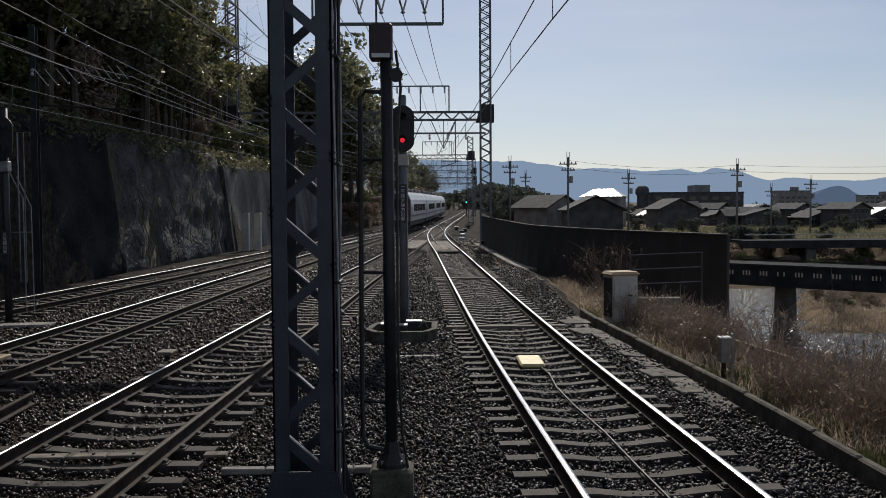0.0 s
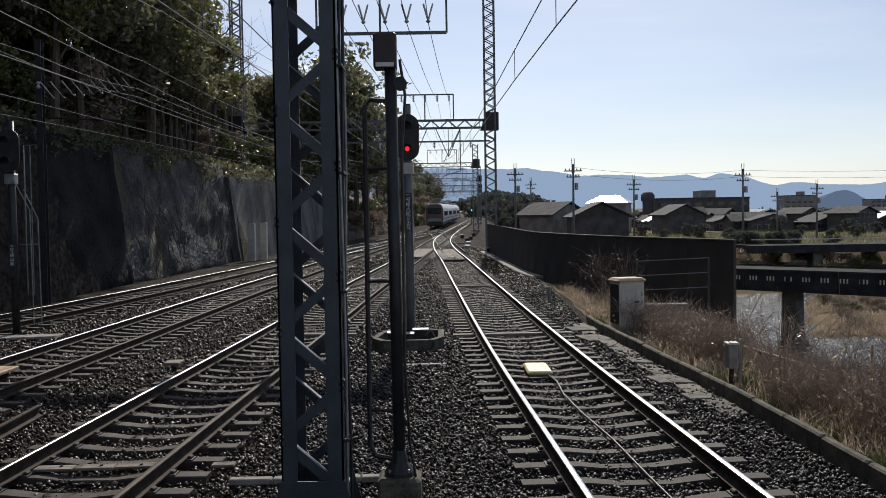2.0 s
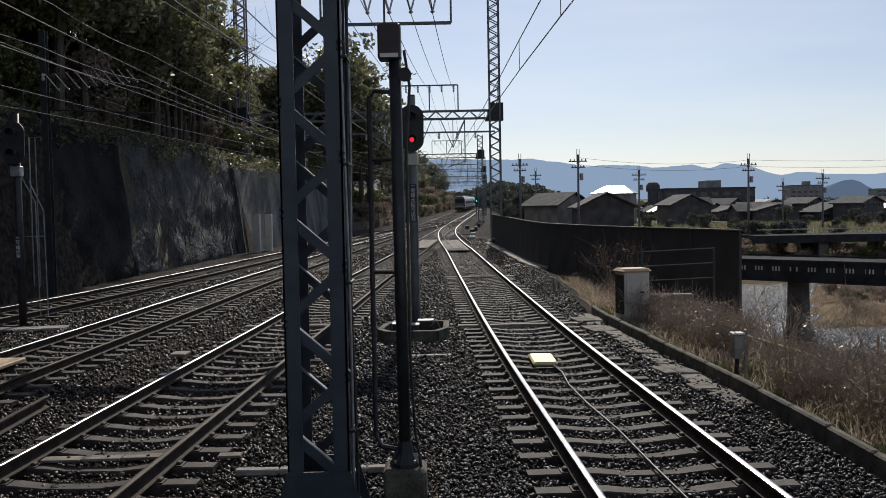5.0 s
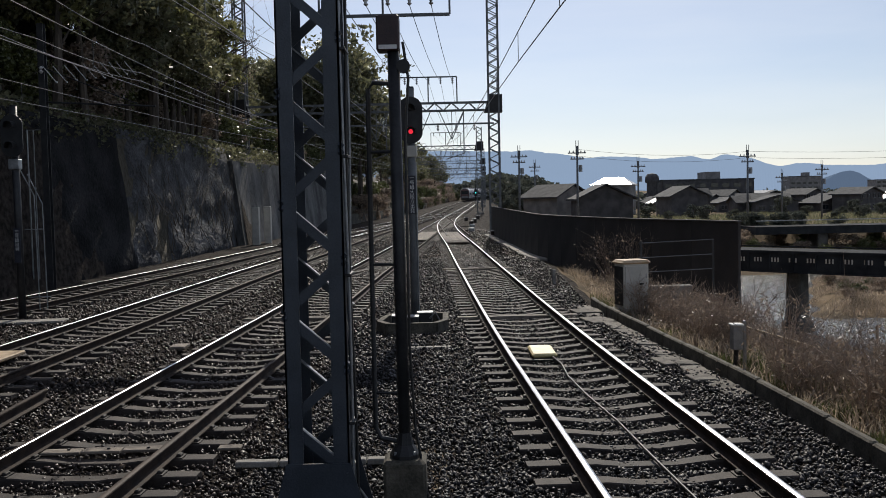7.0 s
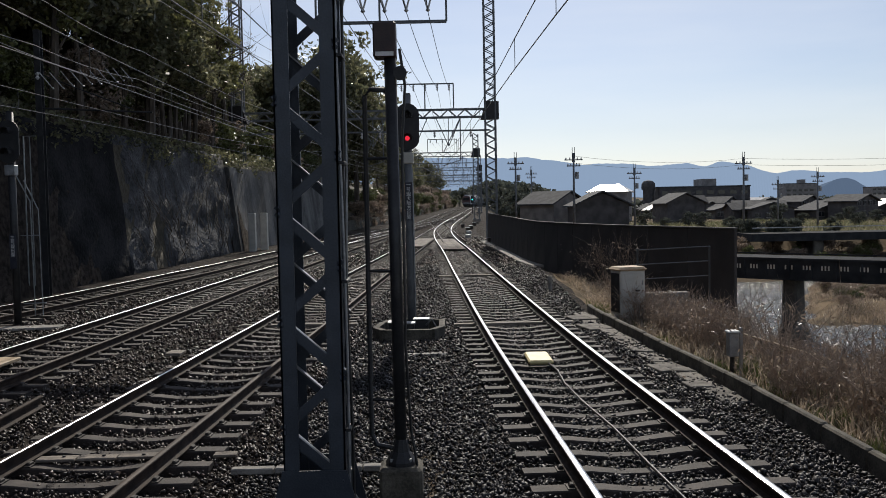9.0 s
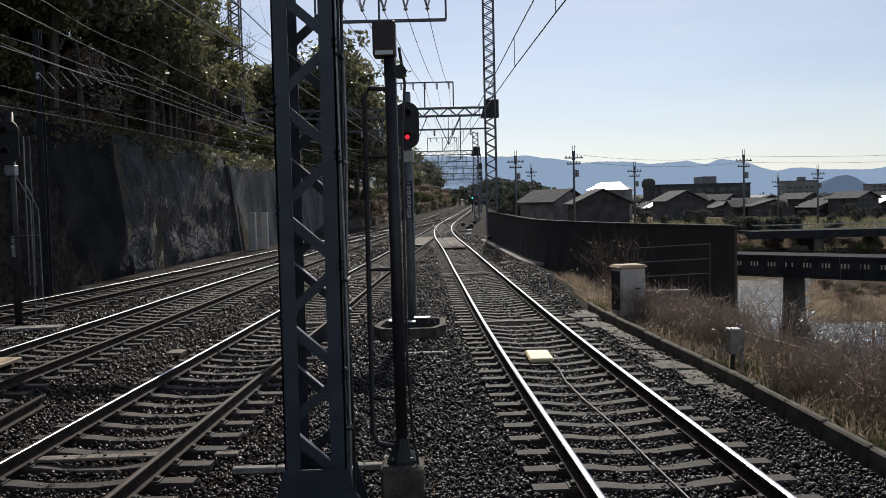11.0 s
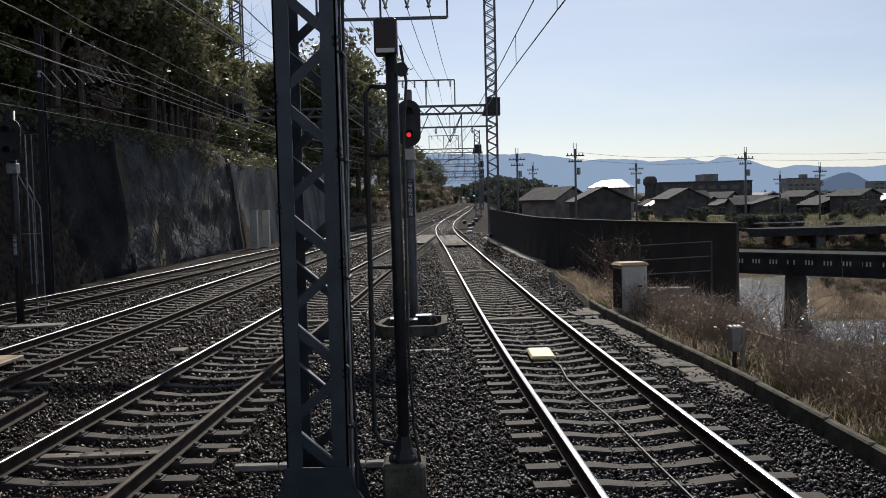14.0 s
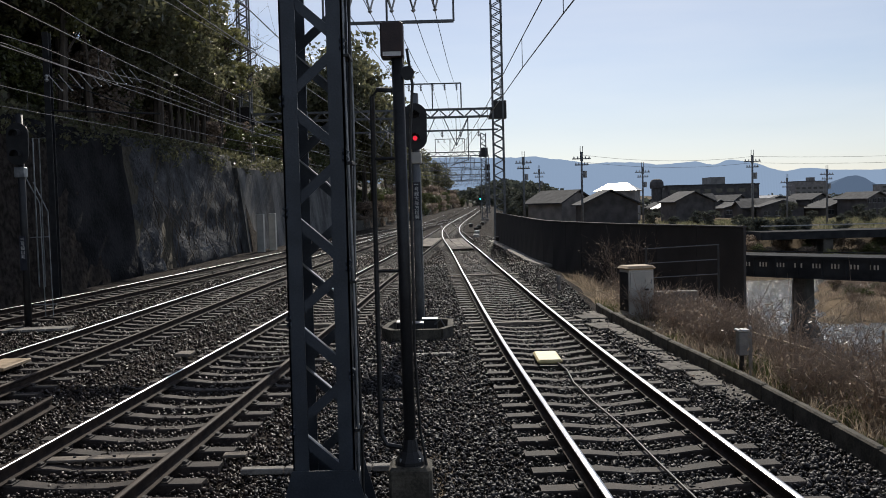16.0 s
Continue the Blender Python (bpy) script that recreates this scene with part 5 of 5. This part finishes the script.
for x, y, h in ((9.5, 13.0, 2.2), (10.4, 13.8, 2.5), (9.2, 14.6, 2.0), (10.0, 15.6, 2.4)):
    thicket(x, y, h, int(x * 10), 80)


for k in range(40):
    y = 67 + 22 * random.random()
    plant(SHRUB[0 if k % 4 else 1], 0.41 * y + 16 * random.random(), y, random.uniform(0.3, 0.6), 0.7)
for k in range(30):
    y = 66 + 24 * random.random()
    x = 0.44 * y + 14 * random.random()
    thicket(x, y, random.uniform(0.9, 1.8), 300 + k, 40)


# ---- track-side things ----
def transponder():
    b = thing("balise", "pale yellow transponder plate between the rails with its cable", "transponder", at=(1.57, 14.75, -0.17))
    part("body", Shape().box((-0.03, 0, 0.04), (0.40, 0.9, 0.07), bevel=0.025), M_YELLOW, b)
    part("bracket", Shape().box((-0.03, 0, -0.01), (0.36, 1.1, 0.02)), M_BLACK, b)
    pts = [(0.08, -0.4, 0.03), (0.16, -1.0, 0.01), (0.13, -2.0, 0.012), (0.2, -3.2, 0.008), (0.33, -4.6, 0.012), (0.4, -6.0, 0.01), (0.5, -7.6, 0.01), (0.52, -9.4, 0.01)]
    part("cable", Shape().tube(pts, 0.014, 6), M_CABLE, b, "dark cable lying on the sleepers", smooth=True)


transponder()


def pavers():
    """Pale boards laid between the rails before the points."""
    t = thing("crossing_boards", "pale worn boards laid between the rails", "track boards", at=(0, 0, 0), kind="structure")
    for c, y0, y1, half in ((RIGHT, 52, 66, 0.66), (MID, 56, 68, 0.6)):
        y = y0
        while y < y1:
            for k in (-1, 0, 1):
                part("board", Shape().box((c(y) + k * half * 0.66, y, grade(y) - 0.09), (half * 0.64, 0.98, 0.06), bevel=0.01), M_SLEEPERW, t)
            y += 1.0


pavers()


def point_machine(x, y):
    m = thing("point_machine", "dark metal point machine with rods beside the rails", "point machine", at=(x, y, grade(y) - 0.24))
    part("case", Shape().box((0, 0, 0.16), (0.45, 0.8, 0.26), bevel=0.04), M_GALV, m)
    part("rod", Shape().tube([(-0.2, 0, 0.1), (-1.6, 0, 0.1)], 0.025, 6), M_CLIP, m)


point_machine(2.0, 70)
point_machine(2.3, 78)


def switch_rails():
    """Crossing rails of the points and the crossover beyond them."""
    for name, c, y0, y1 in (("track_crossover", smoothcurve([(84, 0.1), (104, -0.5), (124, -1.6)]), 86, 122), ("track_crossover", smoothcurve([(84, -4.2), (104, -1.8), (128, 1.5)]), 88, 126)):
        t = thing(name, "crossover rails between the converging lines", "railway track", kind="structure")
        for side in (-1, 1):
            rail(t, c, side, y0, y1, "polished crossover rail")


switch_rails()


def loose_rail():
    r = thing("spare_rail", "short rusty spare rail lying in the ballast", "rail", at=(-5.32, 10.2, -0.03), rz=3.2)
    part("rail", Shape().prism([(u, z) for u, z in RAIL_SECTION], -3.0, 1.8), M_RAIL, r)


loose_rail()
for x, y, z, w, d, m, lab in ((-7.6, 15.1, -0.1, 0.5, 1.0, M_TAN, "tan wooden board lying between the rails"), (-4.85, 16.2, -0.16, 0.28, 0.4, M_SLEEPERW, "small pale board in the ballast")):
    b = thing("board", lab, "board", at=(x, y, z))
    part("plank", Shape().box((0, 0, 0), (w, d, 0.06), bevel=0.012), m, b)


def slab_row(x, y, z, w, d, n, rz, label):
    s = thing("cover_slabs", label, "concrete slab", at=(x, y, z), rz=rz)
    for i in range(n):
        part("slab", Shape().box((i * (w + 0.01), 0, 0), (w, d, 0.06), bevel=0.01), M_LID if x > 2 else M_CONC, s)


slab_row(-1.9, 8.75, -0.16, 0.42, 0.11, 4, 1, "pale concrete cover slabs crossing the ballast")
for y in (9.25,):
    p = thing("cable_cover", "pale worn cover plates bolted across the sleepers", "cover plate", at=(MID(y) - 0.44, y, -0.14), rz=1.5)
    for i in range(3):
        plate = part("plate", Shape().box((i * 0.41, 0.015 * (i - 1), 0), (0.40, 0.16, 0.03), bevel=0.006), M_SLEEPERW, p)
        part("bolt", Shape().tube([(i * 0.41 + 0.06, 0.0, 0.0), (i * 0.41 + 0.06, 0.0, 0.03)], 0.018, 6), M_BLACK, plate)
    part("end_plate", Shape().box((1.72, 0.02, -0.01), (0.24, 0.14, 0.03), bevel=0.006), M_SLEEPERW, p)
slab_row(-0.72, 15.75, -0.21, 0.3, 0.14, 3, 2, "thin concrete cover slabs beside the signal")
slab_row(-10.0, 20.4, -0.19, 0.5, 0.5, 3, 8, "concrete cover slabs at the signal foot")


def marker_post():
    p = thing("cable_box", "grey junction box on a short post beside the kerb", "junction box", at=(4.33, 13.5, -0.35))
    part("box", Shape().box((0, 0, 0.58), (0.15, 0.16, 0.36), bevel=0.012), M_GALV, p)
    part("lid", Shape().box((0, 0, 0.775), (0.18, 0.2, 0.03), bevel=0.008), M_WHITE, p)
    part("stand", Shape().box((0.13, 0.02, 0.4), (0.045, 0.045, 0.86)), M_GALV, p)
    part("duct", Shape().tube([(0, 0, 0.42), (-0.01, 0, 0.2), (-0.06, 0, -0.05)], 0.035, 8), M_CABLE, p)


marker_post()


def stub_post(x, y, h, r, mat_, label):
    p = thing("short_post", label, "post", at=(x, y, ground_z(x, y) - 0.1))
    part("shaft", Shape().tube([(0, 0, 0), (0, 0, h)], r, 8), mat_, p)


stub_post(3.2, 27.0, 0.6, 0.06, M_CONC, "short grey concrete marker post beside the track")
stub_post(6.3, 13.2, 1.3, 0.02, M_TWIG, "thin rusty stake in the dry grass")
stub_post(5.75, 11.4, 1.1, 0.018, M_TWIG, "thin rusty stake in the dry grass")


def guard_fence():
    f = thing("guard_fence", "low pipe fence on a concrete sill behind the cabinet", "fence", at=(0, 0, 0))
    for x in (4.66, 6.38):
        part("post", Shape().box((x, 21.6, 0.45), (0.045, 0.045, 1.7)), M_DARKPOST, f)
    for z in (0.55, 0.9, 1.25):
        part("pipe", Shape().tube([(4.6, 21.6, z), (6.4, 21.6, z + 0.06)], 0.013, 6), M_FARSTEEL, f)
    part("sill", Shape().box((5.2, 21.9, -0.15), (1.5, 0.3, 0.7), bevel=0.02), M_CONC, f)
    s = thing("handrail", "rusty pipe handrail descending the grassy bank", "handrail", at=(0, 0, 0))
    for a, b in (((5.2, 16.0, 0.05), (6.9, 11.6, -0.3)), ((5.25, 16.0, -0.35), (6.95, 11.6, -0.7))):
        part("pipe", Shape().tube([a, b], 0.02, 6), M_TAN, s)
    for u in (0, 0.5, 1.0):
        x, y = 5.2 + 1.7 * u, 16 - 4.4 * u
        part("post", Shape().tube([(x, y, -1.3), (x, y, 0.1 - 0.35 * u)], 0.02, 6), M_TAN, s)


guard_fence()


# ---- bridge details, far bank ----
def road_bridge():
    b = thing("road_bridge", "low dark road bridge on piers farther up the river", "bridge", at=(0, 108, 0))
    part("deck", Shape().box((66, 0, -2.0), (60, 6, 0.9)), M_GIRDER, b)
    part("rail", Shape().box((66, -3, -0.85), (60, 0.1, 0.12)), M_GALV, b)
    for x in (44, 56, 68, 80):
        part("pier", Shape().box((x, 0, -4.6), (1.2, 5, 4.4), bevel=0.1), M_PIER, b)


road_bridge()
random.seed(21)
FAR_TREE = [tree_model(81 + k, 5.0, 2.2, 1500, 0.22, M_FARTREE, M_BARK, start=0.12, label="rounded far tree among the houses") for k in range(2)]
for k in range(50):
    if k < 14:
        x, y = random.uniform(36, 46), random.uniform(111, 118)
        s = random.uniform(0.4, 0.62)
    elif k < 36:
        y = random.uniform(230, 330)
        x = RIGHT(y) + 5 + random.uniform(0, 20)
        s = random.uniform(1.0, 1.9)
    else:
        x, y = random.uniform(30, 140), random.uniform(150, 300)
        s = random.uniform(0.5, 1.0)
    plant(FAR_TREE[k % 2], x, y, s, 0.9, z=PLAIN)
for k in range(56):
    x, y = random.uniform(33, 74), random.uniform(99, 110)
    plant(SHRUB[k % 2], x, y, random.uniform(0.5, 0.9))
for k in range(44):
    y = random.uniform(160, 320)
    plant(FAR_TREE[k % 2], y * random.uniform(0.2, 0.6), y, random.uniform(0.45, 0.85), 0.8, z=PLAIN)
for k, model in enumerate(FAR_TREE):
    model.matrix_basis = pose(46 + 5 * k, 118, PLAIN) @ Matrix.Scale(0.5, 4)


for k in range(16):
    y = random.uniform(318, 345)
    plant(FAR_TREE[k % 2], 24 + 24 * k / 16 + random.uniform(-1, 1), y, random.uniform(1.2, 1.7), z=PLAIN if k > 3 else 0.5)


# ---- more town ----
def windows(h, w, d, eave):
    for i in range(max(1, int(w // 2.6))):
        x = -w / 2 + 1.3 + i * 2.6
        for z in ([1.5] if eave < 4 else [1.5, 4.0]):
            win = part("window", Shape().box((x, -d / 2 - 0.03, z), (1.4, 0.08, 1.0)), M_GLASS, h)
            part("frame", Shape().box((x, -d / 2 - 0.06, z + 0.53), (1.5, 0.1, 0.07)).box((x, -d / 2 - 0.06, z - 0.53), (1.5, 0.1, 0.07)).box((x, -d / 2 - 0.06, z), (0.06, 0.1, 1.0)), M_GALV, win)


random.seed(33)
walls = [M_TIMBER, M_PLASTER, M_TIMBER, M_PIER]
for k in range(190):
    y = 212 + 450 * (k / 190) ** 1.1 + random.uniform(-6, 6)
    u = random.uniform(0.24 if y < 235 else 0.10, 0.58)
    x = u * y
    if x < RIGHT(min(y, 440)) + 12 or math.hypot(x - 46.6, y - 250) < 14 or math.hypot(x - 53.5, y - 205) < 13 or (y < 250 and 0.14 < u < 0.215):
        continue
    w, d, e = random.uniform(6, 12), random.uniform(6, 9), random.choice((2.6, 2.8, 3.0, 3.2, 4.6))
    roof = M_PALEROOF if random.random() < 0.10 else M_TILE
    h = house(x, y, w, d, e, e + random.uniform(1.1, 2.0), random.choice((0, 90, 75, 12, -10, 40)), random.choice(walls), roof,
              label=("two-storey" if e > 4 else "low") + (" house with a pale metal roof" if roof is M_PALEROOF else " house with a dark tiled roof"))
    if y < 300:
        windows(h, w, d, e)


def block(x, y, w, d, h, label, wall=None):
    b = thing("apartment_block", label, "building", at=(x, y, PLAIN - 0.1))
    part("wall", Shape().box((0, 0, h / 2), (w, d, h)), wall or M_PLASTER, b)
    part("roof", Shape().box((0, 0, h + 0.2), (w + 0.4, d + 0.4, 0.4)), M_TILE, b)
    part("stair_tower", Shape().box((w * 0.1, 0, h + 1.6), (w * 0.16, d * 0.5, 2.8)), M_PLASTER, b)
    for i in range(int(w // 4)):
        for j in range(int(h // 3.2)):
            part("window", Shape().box((-w / 2 + 2 + i * 4, -d / 2 - 0.05, 1.8 + j * 3.2), (2.4, 0.1, 1.4)), M_GLASS, b)


block(252, 640, 22, 14, 16, "grey concrete apartment block on the plain")
block(222, 700, 18, 14, 12, "grey concrete apartment block on the plain", M_TIMBER)
block(335, 680, 30, 14, 13, "grey concrete apartment block on the plain")
block(92.8, 330, 32, 22, 10.1, "long low dark-roofed hall beyond the houses", M_TIMBER)


def water_tower():
    t = thing("water_tower", "dark domed water tank on a short tower", "water tower", at=(73.6, 322, PLAIN))
    part("tower", Shape().tube([(0, 0, 0), (0, 0, 9.6)], 1.9, 12), M_TIMBER, t)
    part("tank", Shape().lathe([(2.3, 9.4), (2.5, 10.2), (2.4, 11.6), (1.7, 12.5), (0.5, 12.8)], (0, 0, 0), 14), M_TIMBER, t, "dark rounded tank")


water_tower()


def far_woods():
    rng = np.random.default_rng(8)
    n = 34000
    near = rng.uniform(0, 1, n) < 0.5
    y = np.where(near, rng.uniform(350, 430, n), rng.uniform(320, 700, n))
    u = np.where(near, rng.uniform(-0.04, 0.17, n), rng.uniform(-0.03, 0.62, n))
    x = u * y
    top = np.array([4.5 + 3.5 * noise.noise(Vector((a * 0.03, b * 0.012, 3.0))) + (10.0 * max(0.0, 1 - abs(v - 0.06) / 0.13)) + 1.5 * noise.noise(Vector((a * 0.25, 5, 0))) for a, b, v in zip(x, y, u)])
    z = PLAIN + np.maximum(0.3, top) * rng.uniform(0, 1, n) ** 0.7
    v, f = leaf_array(np.stack([x, y, z], 1), 0.95, rng, 0.7)
    tagged(new("far_woods", quick_mesh("far_woods", v, f, M_FARTREE)), "distant belts of dark trees across the plain", "woods", kind="stuff")


far_woods()
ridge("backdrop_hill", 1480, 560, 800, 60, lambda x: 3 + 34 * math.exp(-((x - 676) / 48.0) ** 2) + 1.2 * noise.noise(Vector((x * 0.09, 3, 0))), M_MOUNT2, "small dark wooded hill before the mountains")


def far_wires():
    for z0, dz in ((8.4, 0.0), (7.5, 0.0)):
        pts = [(43.4, 130, z0), (90, 118, z0 + 0.7), (160, 110, z0 + 1.6)]
        wire_line("power_line", "thin power line between utility poles", [spans(pts, 0.9)], 0.02, M_WIRE)
        pts = [(17.57, 120, z0 + 0.3), (43.4, 130, z0)]
        wire_line("power_line", "thin power line between utility poles", [spans(pts, 0.7)], 0.018, M_WIRE)


far_wires()


def distant_signal():
    s = thing("distant_signal", "far colour-light signal showing blue-green", "railway signal", at=(6.1, 180, grade(180) - 0.3))
    part("post", Shape().tube([(0, 0, 0), (0, 0, 5.0)], 0.09, 8), M_DARKPOST, s)
    part("backboard", Shape().box((0, 0, 2.9), (0.55, 0.1, 1.4), bevel=0.05), M_BLACK, s)
    part("lens", Shape().lathe([(0.14, -0.06), (0.10, -0.1), (0.03, -0.11)], (0, 0, 2.9), 12, "y"), M_GREEN, s)


distant_signal()


house(6.4, 352, 4.6, 6, 1.0, 2.0, 90, M_PLASTER, M_PALEROOF, z0=2.2, label="small trackside hut with a bright pale roof")


for x, y, h in ((6.05, 28.6, 0.9), (5.6, 30.5, 0.7)):
    thicket(x, y, h + 1.0, int(y * 3), 40)
for k, (x, y) in enumerate(((2.4, 84), (2.9, 90), (2.2, 96), (3.3, 62), (3.6, 101))):
    c = thing("trackside_box", "small grey cable box beside the points", "junction box", at=(x, y, grade(y) - 0.26), group="trackside boxes")
    part("case", Shape().box((0, 0, 0.2), (0.4, 0.4, 0.36), bevel=0.04), M_CLIP, c)
    part("lid", Shape().box((0, 0, 0.395), (0.44, 0.44, 0.035), bevel=0.01), M_GALV, c)

slab_row(3.02, 20.2, -0.185, 0.42, 0.7, 2, 8, "worn concrete cover slabs before the cabinet")
slab_row(3.12, 18.7, -0.19, 0.5, 0.9, 1, 12, "tilted concrete cover slab beside the kerb")
slab_row(3.42, 13.9, -0.195, 0.4, 0.6, 1, 10, "pale concrete cover slab beside the kerb")
slab_row(3.55, 12.6, -0.2, 0.34, 0.4, 1, 5, "pale concrete cover slab beside the kerb")


# ---- train ----
def carriage(last):
    t = thing("train_carriage", "silver rear carriage of a departing express train, dark red-brown end" if last else "silver carriage of a departing express train", "train carriage", group="carriages of the express train")
    y = 10.3
    outline = [(-1.34, 0.92), (-1.4, 1.5), (-1.4, 2.3), (-1.33, 3.0), (-1.12, 3.5), (-0.75, 3.75), (-0.3, 3.85), (0.3, 3.85), (0.75, 3.75), (1.12, 3.5), (1.33, 3.0), (1.4, 2.3), (1.4, 1.5), (1.34, 0.92)]
    part("car_body", Shape().prism(outline, y - 10.1, y + 10.1), M_TRAIN, t)
    part("underframe", Shape().box((0, y, 0.66), (2.3, 18.5, 0.5), bevel=0.05), M_UNDER, t)
    for s in (-1, 1):
        for j in range(7):
            part("window", Shape().box((s * 1.392, y - 6.6 + j * 2.1, 2.2), (0.05, 1.75, 0.72), bevel=0.02), M_GLASS, t)
        part("door", Shape().box((s * 1.4, y + 8.4, 1.95), (0.03, 0.9, 1.9), bevel=0.01), M_GALV, t)
        part("stripe", Shape().box((s * 1.404, y, 1.42), (0.012, 20.0, 0.14)), M_TRAINEND, t)
    for dy in (-6.5, -2.2, 2.2, 6.5):
        part("roof_unit", Shape().box((0, y + dy, 3.98), (1.6, 2.6, 0.32), bevel=0.06), M_PLASTER, t)
    for dy in (-7, 7):
        bogie = part("bogie", Shape().box((0, y + dy, 0.5), (2.0, 2.6, 0.3), bevel=0.05), M_UNDER, t)
        for sx in (-0.72, 0.72):
            for sy in (-1.05, 1.05):
                part("wheel", Shape().lathe([(0.43, -0.06), (0.43, 0.06)], (sx, y + dy + sy, 0.43), 14, "x"), M_CLIP, bogie)
    if last:
        face = [(-1.27, 0.95), (-1.32, 1.6), (-1.3, 2.9), (-1.05, 3.42), (-0.6, 3.62), (0.6, 3.62), (1.05, 3.42), (1.3, 2.9), (1.32, 1.6), (1.27, 0.95)]
        end = part("end_face", Shape().prism(face, -0.06, 0.22), M_TRAINEND, t, "dark red-brown end")
        part("windscreen", Shape().box((0, -0.08, 2.6), (2.1, 0.04, 0.95), bevel=0.015), M_GLASS, end)
        part("lower_panel", Shape().box((0, -0.08, 1.25), (2.2, 0.04, 0.45), bevel=0.015), M_GALV, end)
        for s in (-1, 1):
            part("tail_lamp", Shape().box((s * 0.95, -0.105, 1.5), (0.2, 0.04, 0.12), bevel=0.01), M_TAIL, end)
        part("skirt", Shape().box((0, -0.02, 0.6), (2.3, 0.3, 0.55), bevel=0.08), M_UNDER, end)
    else:
        part("gangway", Shape().box((0, 0.0, 2.0), (1.1, 0.5, 2.1), bevel=0.05), M_UNDER, t)
        part("pantograph", Shape().tube([(-0.5, 6, 4.1), (0, 6.6, 4.5), (0.0, 6.0, 4.95)], 0.03, 5).bar((-0.8, 6.0, 4.95), (0.8, 6.0, 4.95), 0.06, 0.05), M_FARSTEEL, t)
    return t


CARS = [carriage(k == 0) for k in range(4)]


def motions():
    run = ((0, 88), (0.5, 98.5), (1.0, 110), (1.5, 122), (2, 138), (2.5, 155), (3, 171), (3.5, 186), (4.0, 200), (5.2, 232), (6.5, 262), (7.5, 281), (8.5, 297), (9, 305), (10.2, 323), (11.3, 341), (12.5, 362), (14, 388), (16, 420))
    for k, car in enumerate(CARS):
        rows = []
        for t, y0 in run:
            y = y0 + 20.6 * k
            h = math.degrees(math.atan2(FAST(y + 20) - FAST(y), 20))
            rows.append((t, pose(FAST(y), y, grade(y), math.degrees(math.atan(0.0085)), 0, -h)))
        walk(car, rows)


motions()
